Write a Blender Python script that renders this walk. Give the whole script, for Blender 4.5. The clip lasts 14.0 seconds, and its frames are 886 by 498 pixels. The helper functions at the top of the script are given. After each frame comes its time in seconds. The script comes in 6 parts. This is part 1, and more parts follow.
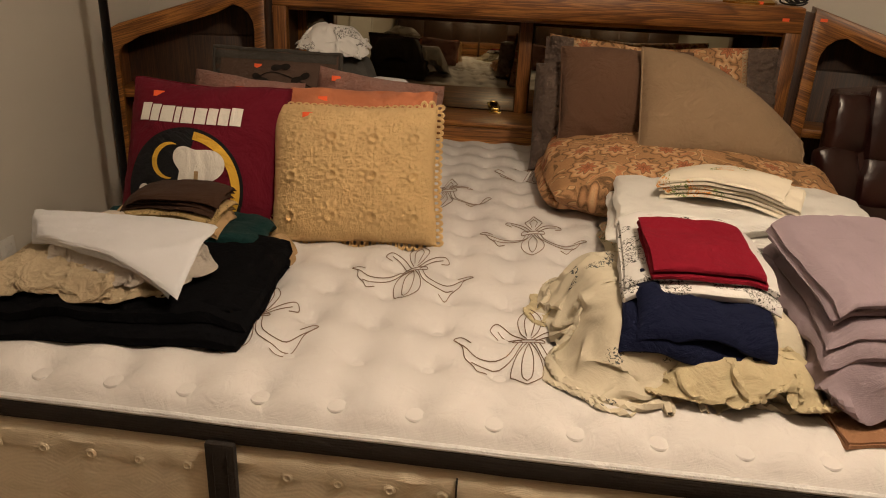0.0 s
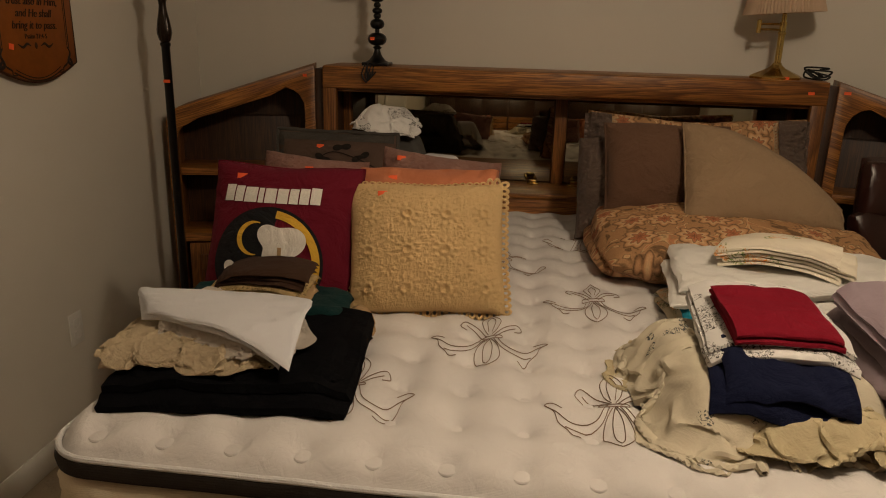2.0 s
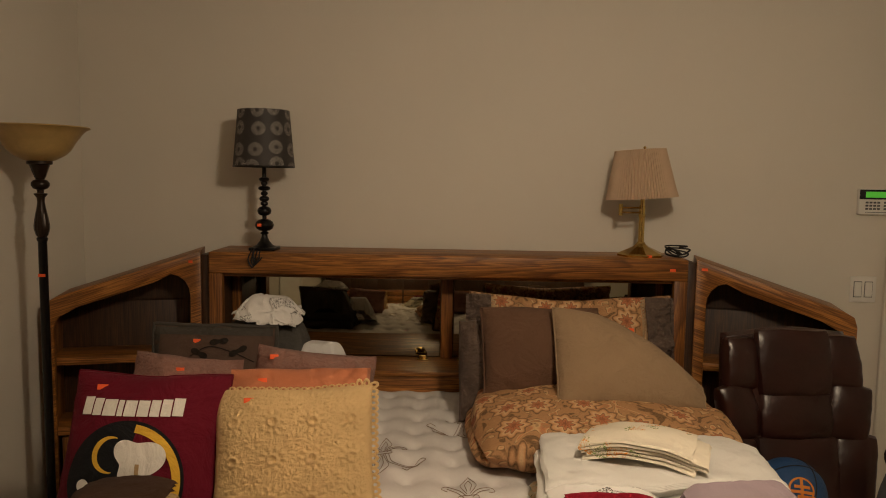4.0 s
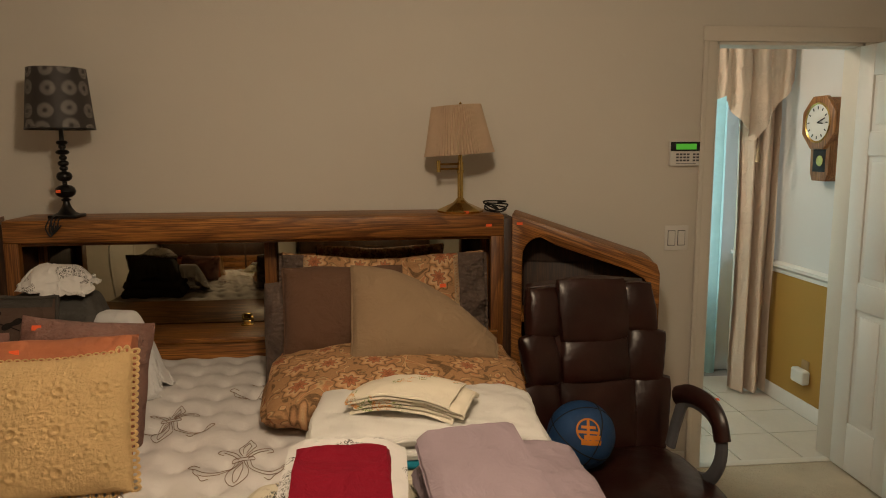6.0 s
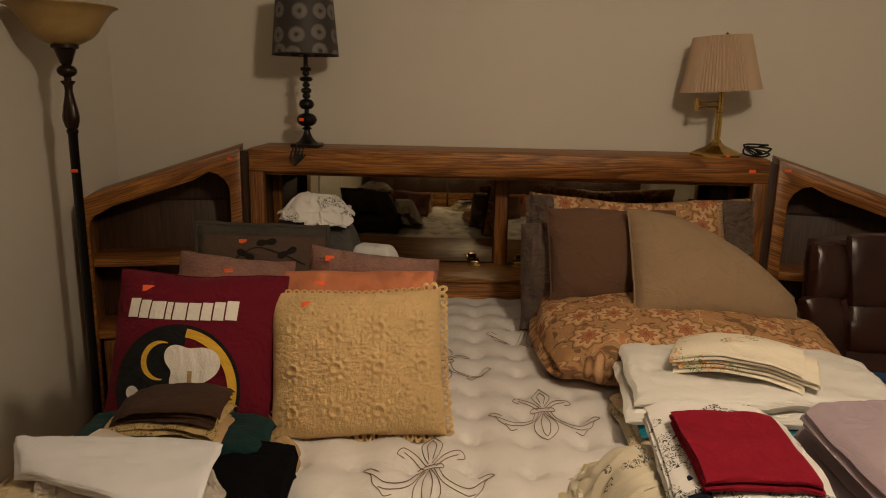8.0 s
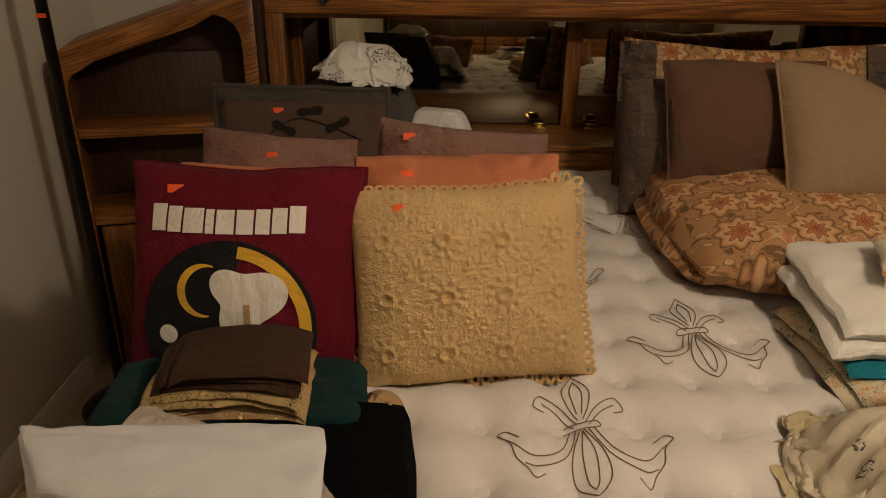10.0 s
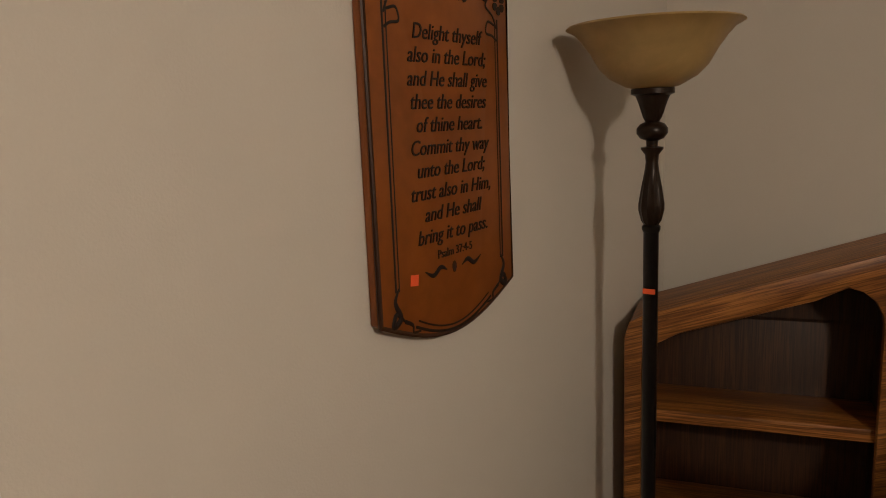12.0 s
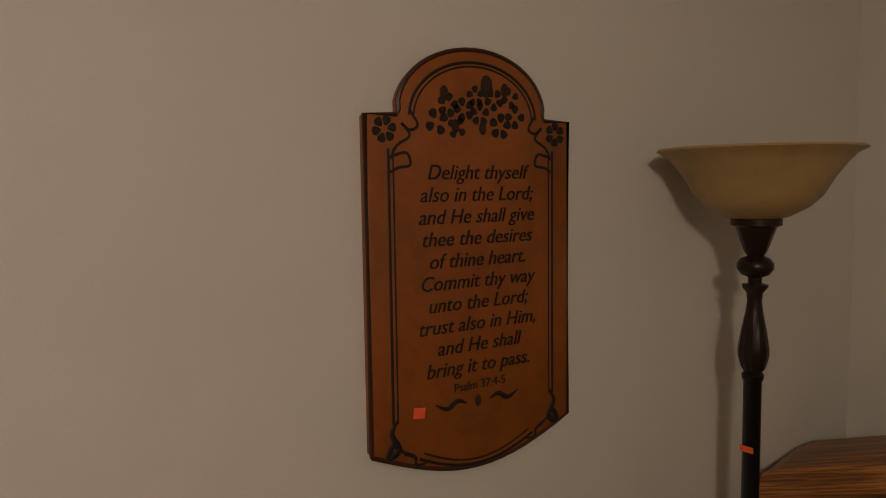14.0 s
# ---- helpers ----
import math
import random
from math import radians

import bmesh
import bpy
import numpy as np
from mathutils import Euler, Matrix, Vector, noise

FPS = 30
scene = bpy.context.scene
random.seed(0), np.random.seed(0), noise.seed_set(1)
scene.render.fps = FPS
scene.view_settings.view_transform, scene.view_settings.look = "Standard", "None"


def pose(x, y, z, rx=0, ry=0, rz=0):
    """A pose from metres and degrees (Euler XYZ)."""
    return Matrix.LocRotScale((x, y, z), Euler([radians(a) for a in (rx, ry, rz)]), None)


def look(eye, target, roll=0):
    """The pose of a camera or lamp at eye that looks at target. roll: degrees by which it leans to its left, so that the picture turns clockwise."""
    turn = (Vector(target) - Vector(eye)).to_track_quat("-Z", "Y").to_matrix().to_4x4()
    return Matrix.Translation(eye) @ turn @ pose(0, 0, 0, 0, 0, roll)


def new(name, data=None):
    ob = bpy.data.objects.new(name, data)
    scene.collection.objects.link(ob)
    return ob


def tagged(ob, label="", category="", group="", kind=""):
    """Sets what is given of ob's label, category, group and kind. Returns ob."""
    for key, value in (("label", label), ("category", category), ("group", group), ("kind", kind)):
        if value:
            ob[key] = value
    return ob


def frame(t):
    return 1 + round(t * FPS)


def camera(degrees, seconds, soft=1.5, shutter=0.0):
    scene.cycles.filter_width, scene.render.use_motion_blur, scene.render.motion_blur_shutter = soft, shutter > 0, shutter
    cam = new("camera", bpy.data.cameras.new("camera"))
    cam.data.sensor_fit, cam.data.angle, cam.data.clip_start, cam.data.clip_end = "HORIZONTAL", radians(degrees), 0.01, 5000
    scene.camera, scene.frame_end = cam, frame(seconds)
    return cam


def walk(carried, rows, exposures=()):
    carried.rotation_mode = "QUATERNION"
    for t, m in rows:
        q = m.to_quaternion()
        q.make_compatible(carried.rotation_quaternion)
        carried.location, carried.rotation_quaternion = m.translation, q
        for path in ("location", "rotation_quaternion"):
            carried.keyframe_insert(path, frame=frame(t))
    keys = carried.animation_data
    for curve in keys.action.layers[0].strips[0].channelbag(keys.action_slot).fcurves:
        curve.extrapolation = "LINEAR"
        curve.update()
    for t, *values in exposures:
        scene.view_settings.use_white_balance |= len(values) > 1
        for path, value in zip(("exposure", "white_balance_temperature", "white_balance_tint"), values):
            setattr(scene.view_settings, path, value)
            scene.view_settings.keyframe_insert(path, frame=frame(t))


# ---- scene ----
# ---- camera and walk ----
cam = camera(62.9, 14.0, soft=1.0)
PATH = [
    (0, (0.046, -2.86, 1.407), (-0.161, -1.015, 0.664), 2.7),
    (0.5, (0.005, -2.915, 1.407), (0.01, -1.048, 0.691), 2.9),
    (1, (-0.004, -2.948, 1.412), (0.047, -1.063, 0.744), 2.9),
    (1.5, (-0.054, -2.964, 1.413), (-0.1, -1.07, 0.77), 2.5),
    (2, (-0.111, -2.966, 1.449), (-0.341, -1.065, 0.872), 1.6),
    (2.5, (-0.155, -2.956, 1.55), (-0.549, -1.056, 1.068), 1.2),
    (3, (-0.175, -2.952, 1.599), (-0.588, -1.027, 1.245), 1.4),
    (3.5, (-0.123, -2.956, 1.617), (-0.377, -0.988, 1.369), 1.3),
    (4, (0.031, -2.963, 1.613), (-0.002, -0.972, 1.422), 0.9),
    (4.2, (0.105, -2.958, 1.597), (0.15, -0.968, 1.41), 0.9),
    (6.3, (0.433, -2.953, 1.581), (0.637, -0.985, 1.292), -0.2),
    (6.5, (0.399, -2.934, 1.569), (0.569, -0.962, 1.285), -0.2),
    (7, (0.297, -2.911, 1.57), (0.268, -0.931, 1.288), -0.3),
    (7.5, (0.052, -2.856, 1.577), (-0.076, -0.887, 1.25), 0.2),
    (7.7, (-0.028, -2.829, 1.565), (-0.147, -0.866, 1.203), 0.6),
    (9.8, (-0.289, -2.302, 1.479), (-0.241, -0.496, 0.622), 0.5),
    (10, (-0.403, -2.297, 1.492), (-0.427, -0.481, 0.653), 0.8),
    (10.5, (-0.627, -2.214, 1.519), (-0.869, -0.366, 0.794), -0.4),
    (11, (-0.788, -2.072, 1.55), (-1.298, -0.228, 0.967), -1.8),
    (11.5, (-0.922, -1.921, 1.561), (-1.754, -0.161, 1.101), -2.8),
    (12, (-0.974, -1.818, 1.612), (-2.107, -0.208, 1.26), -2.3),
    (12.5, (-0.818, -1.722, 1.683), (-2.214, -0.314, 1.415), -1.2),
    (13, (-0.754, -1.655, 1.726), (-2.305, -0.41, 1.518), -0.5),
    (13.5, (-0.71, -1.563, 1.715), (-2.347, -0.429, 1.53), -0.3),
    (14, (-0.682, -1.505, 1.721), (-2.373, -0.45, 1.549), -0.8),
]
walk(cam, [(t, look(eye, aim, roll)) for t, eye, aim, roll in PATH],
     exposures=[(0.0, 0.38, 6250, 12), (0.5, 0.18, 6250, 12), (1.0, -0.14, 6300, 11), (2.0, -0.16, 6350, 10), (3.0, 0.04, 6500, 10), (4.2, 0.12, 6500, 10), (7.0, 0.12, 6500, 10), (7.7, 0.08, 6500, 10), (9.8, -0.08, 6500, 10),
                (10.5, 0.42, 6350, 12), (11.0, 0.75, 6150, 15), (11.5, 0.7, 5800, 12), (12.0, 0.45, 5750, 12), (12.5, 0.26, 5750, 12), (13.0, 0.08, 5750, 12), (14.0, 0.02, 5800, 13)])

# ---- light ----
world = bpy.data.worlds.new("world")
scene.world = world
world.use_nodes = True
sky = world.node_tree.nodes.new("ShaderNodeTexSky")
sky.sky_type, sky.sun_disc = "NISHITA", False
sky.sun_elevation, sky.sun_rotation = radians(40), radians(200)
world.node_tree.links.new(sky.outputs[0], world.node_tree.nodes["Background"].inputs[0])
world.node_tree.nodes["Background"].inputs[1].default_value = 0.08


def lamp(name, kind, energy, colour, m, size=0.1, size_y=0.0):
    data = bpy.data.lights.new(name, kind)
    data.energy, data.color = energy, colour
    if kind == "AREA":
        data.shape, data.size, data.size_y = "RECTANGLE", size, size_y or size
    else:
        data.shadow_soft_size = size
    ob = new(name, data)
    ob.matrix_basis = m
    return ob


lamp("ceiling_bulb", "POINT", 50, (1.0, 0.79, 0.55), pose(0.5, -2.2, 2.27), 0.09)
lamp("window_daylight", "AREA", 14, (0.92, 0.97, 1.0), pose(1.9, 1.86, 1.35, -90, 0, 0), 1.7, 1.5)
# added warm fill that brightens the next room, not a known fitting
lamp("hall_warm_fill", "POINT", 20, (1.0, 0.84, 0.64), pose(1.6, 1.1, 2.3), 0.12)

# ---- small builders ----
MATS = {}


def nodes_of(name):
    m = bpy.data.materials.new(name)
    m.use_nodes = True
    return m, m.node_tree.nodes, m.node_tree.links, m.node_tree.nodes["Principled BSDF"]


def math_node(n, l, op, a, b=None):
    k = n.new("ShaderNodeMath")
    k.operation = op
    for i, v in enumerate((a, b)):
        if v is None:
            continue
        if isinstance(v, (int, float)):
            k.inputs[i].default_value = v
        else:
            l.new(v, k.inputs[i])
    return k.outputs[0]


def ramp(n, l, fac, stops):
    r = n.new("ShaderNodeValToRGB")
    el = r.color_ramp.elements
    while len(el) < len(stops):
        el.new(0.5)
    for e, (p, c) in zip(el, stops):
        e.position, e.color = p, (*c, 1)
    l.new(fac, r.inputs[0])
    return r.outputs[0]


def mixed(n, l, fac, a, b, mode="MIX"):
    k = n.new("ShaderNodeMix")
    k.data_type, k.blend_type = "RGBA", mode
    for i, v in ((0, fac), (6, a), (7, b)):
        if isinstance(v, (int, float)):
            k.inputs[i].default_value = v
        elif isinstance(v, tuple):
            k.inputs[i].default_value = (*v, 1)
        else:
            l.new(v, k.inputs[i])
    return k.outputs[2]


def coords(n, l, scale=(1, 1, 1), kind="Object", offset=True):
    tc, mp = n.new("ShaderNodeTexCoord"), n.new("ShaderNodeMapping")
    mp.inputs["Scale"].default_value = scale
    l.new(tc.outputs[kind], mp.inputs[0])
    if offset:
        oi, vm = n.new("ShaderNodeObjectInfo"), n.new("ShaderNodeVectorMath")
        vm.operation = "SCALE"
        vm.inputs[0].default_value = (7.3, 3.1, 5.7)
        l.new(oi.outputs["Random"], vm.inputs["Scale"])
        l.new(vm.outputs[0], mp.inputs["Location"])
    return mp.outputs[0]


def noise_tex(n, l, vec, scale, detail=4, rough=0.55, warp=0.0):
    t = n.new("ShaderNodeTexNoise")
    t.inputs["Scale"].default_value, t.inputs["Detail"].default_value = scale, detail
    t.inputs["Roughness"].default_value, t.inputs["Distortion"].default_value = rough, warp
    l.new(vec, t.inputs["Vector"])
    return t.outputs["Fac"]


def add_bump(n, l, b, height, strength=0.3, dist=0.01):
    k = n.new("ShaderNodeBump")
    k.inputs["Strength"].default_value, k.inputs["Distance"].default_value = strength, dist
    l.new(height, k.inputs["Height"])
    l.new(k.outputs[0], b.inputs["Normal"])


def tone(c, f):
    return tuple(min(1.0, v * f) for v in c)


def paint(name, c, rough=0.6, vary=0.08, grain=180, bump=0.12, big=1.6, metal=0.0, spec=0.4, coat=0.0):
    """Paint, plastic or metal with slight mottling at two scales."""
    m, n, l, b = nodes_of(name)
    v = coords(n, l)
    a, g = noise_tex(n, l, v, big, 5), noise_tex(n, l, v, grain, 3)
    col = ramp(n, l, a, [(0.3, tone(c, 1 - vary)), (0.7, tone(c, 1 + vary * 0.6))])
    l.new(mixed(n, l, vary, col, ramp(n, l, g, [(0.35, tone(c, 0.75)), (0.65, tone(c, 1.2))])), b.inputs["Base Color"])
    b.inputs["Roughness"].default_value, b.inputs["Metallic"].default_value = rough, metal
    b.inputs["Specular IOR Level"].default_value = spec
    b.inputs["Coat Weight"].default_value = coat
    add_bump(n, l, b, g, bump, 0.002)
    return m


def cloth(name, c, rough=0.9, weave=420, bump=0.35, vary=0.12, sheen=0.15, wr=10, wrb=0.75, c2=None, spec=0.12):
    """Woven cloth: thread bump, soft wrinkles, faded patches."""
    m, n, l, b = nodes_of(name)
    v = coords(n, l)
    w1 = n.new("ShaderNodeTexWave")
    w1.bands_direction = "X"
    w2 = n.new("ShaderNodeTexWave")
    w2.bands_direction = "Y"
    for w in (w1, w2):
        w.inputs["Scale"].default_value, w.inputs["Distortion"].default_value = weave / 2, 2.0
        l.new(v, w.inputs[0])
    thread = math_node(n, l, "MULTIPLY", w1.outputs["Fac"], w2.outputs["Fac"])
    patch, soft = noise_tex(n, l, v, 5, 5), noise_tex(n, l, v, wr, 6, 0.6, 0.8)
    col = ramp(n, l, patch, [(0.3, tone(c, 1 - vary)), (0.72, c2 or tone(c, 1 + vary))])
    l.new(mixed(n, l, 0.22, col, mixed(n, l, thread, tone(c, 0.7), tone(c, 1.15))), b.inputs["Base Color"])
    b.inputs["Roughness"].default_value = rough
    b.inputs["Specular IOR Level"].default_value = spec
    b.inputs["Sheen Weight"].default_value = sheen * 0.12
    h = math_node(n, l, "ADD", math_node(n, l, "MULTIPLY", thread, bump * 0.05), math_node(n, l, "MULTIPLY", soft, wrb))
    add_bump(n, l, b, h, 0.8, 0.03)
    return m


def wood(name, dark, light, axis=0, rough=0.42, scale=1.0, coat=0.04):
    """Stained timber with cathedral grain running along one axis."""
    m, n, l, b = nodes_of(name)
    s = [5.0 * scale] * 3
    s[axis] = 0.42 * scale
    v = coords(n, l, tuple(s))
    warp = noise_tex(n, l, v, 1.6, 2, 0.45, 0.3)
    rings = math_node(n, l, "FRACT", math_node(n, l, "MULTIPLY", warp, 13.0))
    s2 = [260.0] * 3
    s2[axis] = 6.0
    pores = noise_tex(n, l, coords(n, l, tuple(s2)), 1.0, 3, 0.7)
    col = ramp(n, l, rings, [(0.0, dark), (0.35, tuple((p + q) / 2 for p, q in zip(dark, light))), (0.85, light), (1.0, dark)])
    col = mixed(n, l, 0.45, col, ramp(n, l, warp, [(0.3, dark), (0.75, light)]))
    col = mixed(n, l, ramp(n, l, pores, [(0.42, (0.75, 0.75, 0.75)), (0.56, (0, 0, 0))]), col, tone(dark, 0.55))
    l.new(col, b.inputs["Base Color"])
    l.new(math_node(n, l, "ADD", math_node(n, l, "MULTIPLY", warp, 0.2), rough - 0.1), b.inputs["Roughness"])
    b.inputs["Coat Weight"].default_value = coat
    b.inputs["Coat Roughness"].default_value = 0.3
    add_bump(n, l, b, pores, 0.2, 0.002)
    return m


def thing(name, m, label, category, group="", kind=""):
    ob = new(name)
    ob.matrix_basis = m
    ob.empty_display_size = 0.1
    return tagged(ob, label, category, group, kind)


def mesh_of(name, bm, material, smooth=True):
    me = bpy.data.meshes.new(name)
    bmesh.ops.recalc_face_normals(bm, faces=bm.faces[:])
    bm.to_mesh(me)
    bm.free()
    if smooth:
        me.shade_smooth()
        me.set_sharp_from_angle(angle=radians(38))
    for mt in (material if isinstance(material, (list, tuple)) else [material]):
        me.materials.append(mt)
    return me


def solid(name, bm, material, m, label, category, group="", kind="", smooth=True):
    """A top-level thing that is itself a mesh, modelled round its own origin."""
    ob = new(name, mesh_of(name, bm, material, smooth))
    ob.matrix_basis = m
    return tagged(ob, label, category, group, kind)


def part(name, bm, material, parent, label="", m=None, smooth=True):
    ob = new(name, mesh_of(name, bm, material, smooth) if isinstance(bm, bmesh.types.BMesh) else bm)
    ob.parent = parent
    if m:
        ob.matrix_basis = m
    return tagged(ob, label)


def box(x0, y0, z0, x1, y1, z1, bevel=0.003, seg=2, bm=None):
    own = bmesh.new()
    bmesh.ops.create_cube(own, size=1, matrix=Matrix.LocRotScale(((x0 + x1) / 2, (y0 + y1) / 2, (z0 + z1) / 2), None,
                                                                (x1 - x0, y1 - y0, z1 - z0)))
    if bevel:
        bmesh.ops.bevel(own, geom=own.edges[:], offset=bevel, segments=seg, profile=0.5, affect="EDGES")
    return join(bm, own)


def join(bm, own):
    if bm is None:
        return own
    me = bpy.data.meshes.new("tmp")
    own.to_mesh(me)
    own.free()
    bm.from_mesh(me)
    bpy.data.meshes.remove(me)
    return bm


def lathe(profile, seg=40, bm=None, close=False, axis_m=None, wave=None):
    """Turn a profile of (radius, height) round z."""
    own = bmesh.new()
    rings = []
    for r, z in profile:
        ring = []
        for i in range(seg):
            a = 2 * math.pi * i / seg
            rr = r * (wave(a, z) if wave else 1)
            ring.append(own.verts.new((rr * math.cos(a), rr * math.sin(a), z)))
        rings.append(ring)
    for p, q in zip(rings, rings[1:]):
        for i in range(seg):
            own.faces.new((p[i], p[(i + 1) % seg], q[(i + 1) % seg], q[i]))
    if close:
        own.faces.new(rings[0])
        own.faces.new(rings[-1][::-1])
    if axis_m:
        own.transform(axis_m)
    return join(bm, own)


def smooth_line(points, per=6):
    """Catmull-Rom through the points."""
    pts = [Vector(p) for p in points]
    pts = [2 * pts[0] - pts[1]] + pts + [2 * pts[-1] - pts[-2]]
    out = []
    for a, b, c, d in zip(pts, pts[1:], pts[2:], pts[3:]):
        for i in range(per):
            t = i / per
            out.append(0.5 * ((2 * b) + (c - a) * t + (2 * a - 5 * b + 4 * c - d) * t * t + (3 * b - a - 3 * c + d) * t ** 3))
    return out + [pts[-2]]


def tube(points, r, seg=8, bm=None, flat=1.0, up=(0, 0, 1), per=6, taper=None):
    """A round (or flattened) rod along a smooth line."""
    line = smooth_line(points, per) if per else [Vector(p) for p in points]
    own, rings, up = bmesh.new(), [], Vector(up)
    for i, p in enumerate(line):
        d = (line[min(i + 1, len(line) - 1)] - line[max(i - 1, 0)]).normalized()
        s = d.cross(up)
        s = s.normalized() if s.length > 1e-4 else Vector((1, 0, 0))
        u = s.cross(d)
        k = r * (taper(i / (len(line) - 1)) if taper else 1)
        rings.append([own.verts.new(p + s * k * math.cos(2 * math.pi * j / seg) + u * k * flat * math.sin(2 * math.pi * j / seg))
                      for j in range(seg)])
    for p, q in zip(rings, rings[1:]):
        for j in range(seg):
            own.faces.new((p[j], p[(j + 1) % seg], q[(j + 1) % seg], q[j]))
    own.faces.new(rings[0])
    own.faces.new(rings[-1][::-1])
    return join(bm, own)


def prism(outline, y0, y1, bevel=0.0, bm=None, plane="xz"):
    """An outline in x and z, pushed from y0 to y1 (or in x and y, from z0 to z1)."""
    own = bmesh.new()
    at = (lambda p, d: (p[0], d, p[1])) if plane == "xz" else (lambda p, d: (p[0], p[1], d))
    a, b = [own.verts.new(at(p, y0)) for p in outline], [own.verts.new(at(p, y1)) for p in outline]
    own.faces.new(a)
    own.faces.new(b[::-1])
    for i in range(len(a)):
        j = (i + 1) % len(a)
        own.faces.new((a[i], b[i], b[j], a[j]))
    bmesh.ops.recalc_face_normals(own, faces=own.faces[:])
    if bevel:
        edges = [e for e in own.edges if len(e.link_faces) == 2 and e.calc_face_angle(0) > 0.6]
        bmesh.ops.bevel(own, geom=edges, offset=bevel, segments=2, profile=0.5, affect="EDGES")
    return join(bm, own)


def frac(x, y, z, s=1.0, seed=0):
    return noise.fractal(Vector((x * s + seed * 13.7, y * s - seed * 5.1, z * s + seed * 2.3)), 1.0, 2.0, 4)


def pillow(w, h, t, seed=0, n=44, pinch=0.05, wr=0.006, flange=0.0, bulge=0.5, relief=None, sag=0.0, soft=0.0):
    """A stuffed cushion, its base at y = 0, its front towards +z."""
    bm = bmesh.new()
    grid = {}
    for side in (1, -1):
        for i in range(n + 1):
            for j in range(n + 1):
                u, v = 2 * i / n - 1, 2 * j / n - 1
                rim = i in (0, n) or j in (0, n)
                if rim and side < 0:
                    grid[side, i, j] = grid[1, i, j]
                    continue
                x = w / 2 * u * (1 - pinch * (1 - v * v) * (1 - 0.25 * u * u))
                y = h / 2 * v * (1 - pinch * (1 - u * u) * (1 - 0.25 * v * v))
                if soft:
                    x, y = x * math.sqrt(1 - soft * v * v / 2), y * math.sqrt(1 - soft * u * u / 2)
                fu, fv = max(0, 1 - (abs(u) / (1 - flange)) ** 2.1), max(0, 1 - (abs(v) / (1 - flange)) ** 2.1)
                z = t / 2 * (fu * fv) ** bulge + 0.002
                edge = max(abs(u), abs(v))
                k = wr * (0.35 + edge ** 3)
                z += k * frac(x, y, side, 8, seed) + 0.7 * k * abs(noise.noise(Vector((x * 16 + seed, y * 16, side * 3 + 0.5))))
                if relief and side > 0:
                    z += relief(x, y) * (1 - edge ** 6)
                y -= sag * (1 - u * u) * max(0, v)
                x += 0.008 * frac(x, y, 3, 4, seed)
                y += h / 2 + 0.009 * frac(x, y, 7, 4, seed)
                grid[side, i, j] = bm.verts.new((x, y, 0.0 if rim else side * max(z, 0.001)))
    for side in (1, -1):
        for i in range(n):
            for j in range(n):
                q = [grid[side, i, j], grid[side, i + 1, j], grid[side, i + 1, j + 1], grid[side, i, j + 1]]
                bm.faces.new(q if side > 0 else q[::-1])
    return bm


def slab(w, d, t, seed=0, n=34, edge=0.5, wr=0.006, bend=None, bm=None, z0=0.0, dx=0.0, dy=0.0, turn=0.0, skew=0.0, wob=0.013):
    """One fold of soft cloth lying flat: rounded rim, uneven top. bend(x, y) lifts it."""
    own = bmesh.new()
    grid = {}
    c, s = math.cos(radians(turn)), math.sin(radians(turn))
    for side in (1, -1):
        for i in range(n + 1):
            for j in range(n + 1):
                u, v = 2 * i / n - 1, 2 * j / n - 1
                rim = i in (0, n) or j in (0, n)
                if rim and side < 0:
                    grid[side, i, j] = grid[1, i, j]
                    continue
                u2, v2 = math.sin(u * math.pi / 2) * 0.35 + u * 0.65, math.sin(v * math.pi / 2) * 0.35 + v * 0.65
                x, y = w / 2 * u2 + skew * v2, d / 2 * v2
                prof = ((1 - abs(u) ** 8) * (1 - abs(v) ** 8)) ** edge
                zz = t / 2 * prof
                lift = wr * (frac(x, y, 1, 7, seed) + 0.5 * frac(x, y, 4, 19, seed))
                lift -= 0.012 * (abs(u) ** 3 * abs(v) ** 3) + 0.004 * (u * u + v * v)
                x += wob * frac(y, z0 * 9, 2, 5, seed)
                y += wob * 1.15 * frac(x, z0 * 9, 5, 5, seed)
                x, y = c * x - s * y + dx, s * x + c * y + dy
                base = z0 + t / 2 + lift + (bend(x, y) if bend else 0)
                grid[side, i, j] = own.verts.new((x, y, base + side * zz))
    for side in (1, -1):
        for i in range(n):
            for j in range(n):
                q = [grid[side, i, j], grid[side, i + 1, j], grid[side, i + 1, j + 1], grid[side, i, j + 1]]
                own.faces.new(q if side > 0 else q[::-1])
    return join(bm, own)


def text_mesh(body, size, shear=0.0, depth=0.001, align="CENTER"):
    cu = bpy.data.curves.new("lettering", "FONT")
    cu.body, cu.size, cu.shear, cu.extrude, cu.align_x = body, size, shear, depth, align
    cu.resolution_u = 3
    ob = bpy.data.objects.new("lettering", cu)
    scene.collection.objects.link(ob)
    me = bpy.data.meshes.new_from_object(ob.evaluated_get(bpy.context.evaluated_depsgraph_get()))
    bpy.data.objects.remove(ob)
    return me


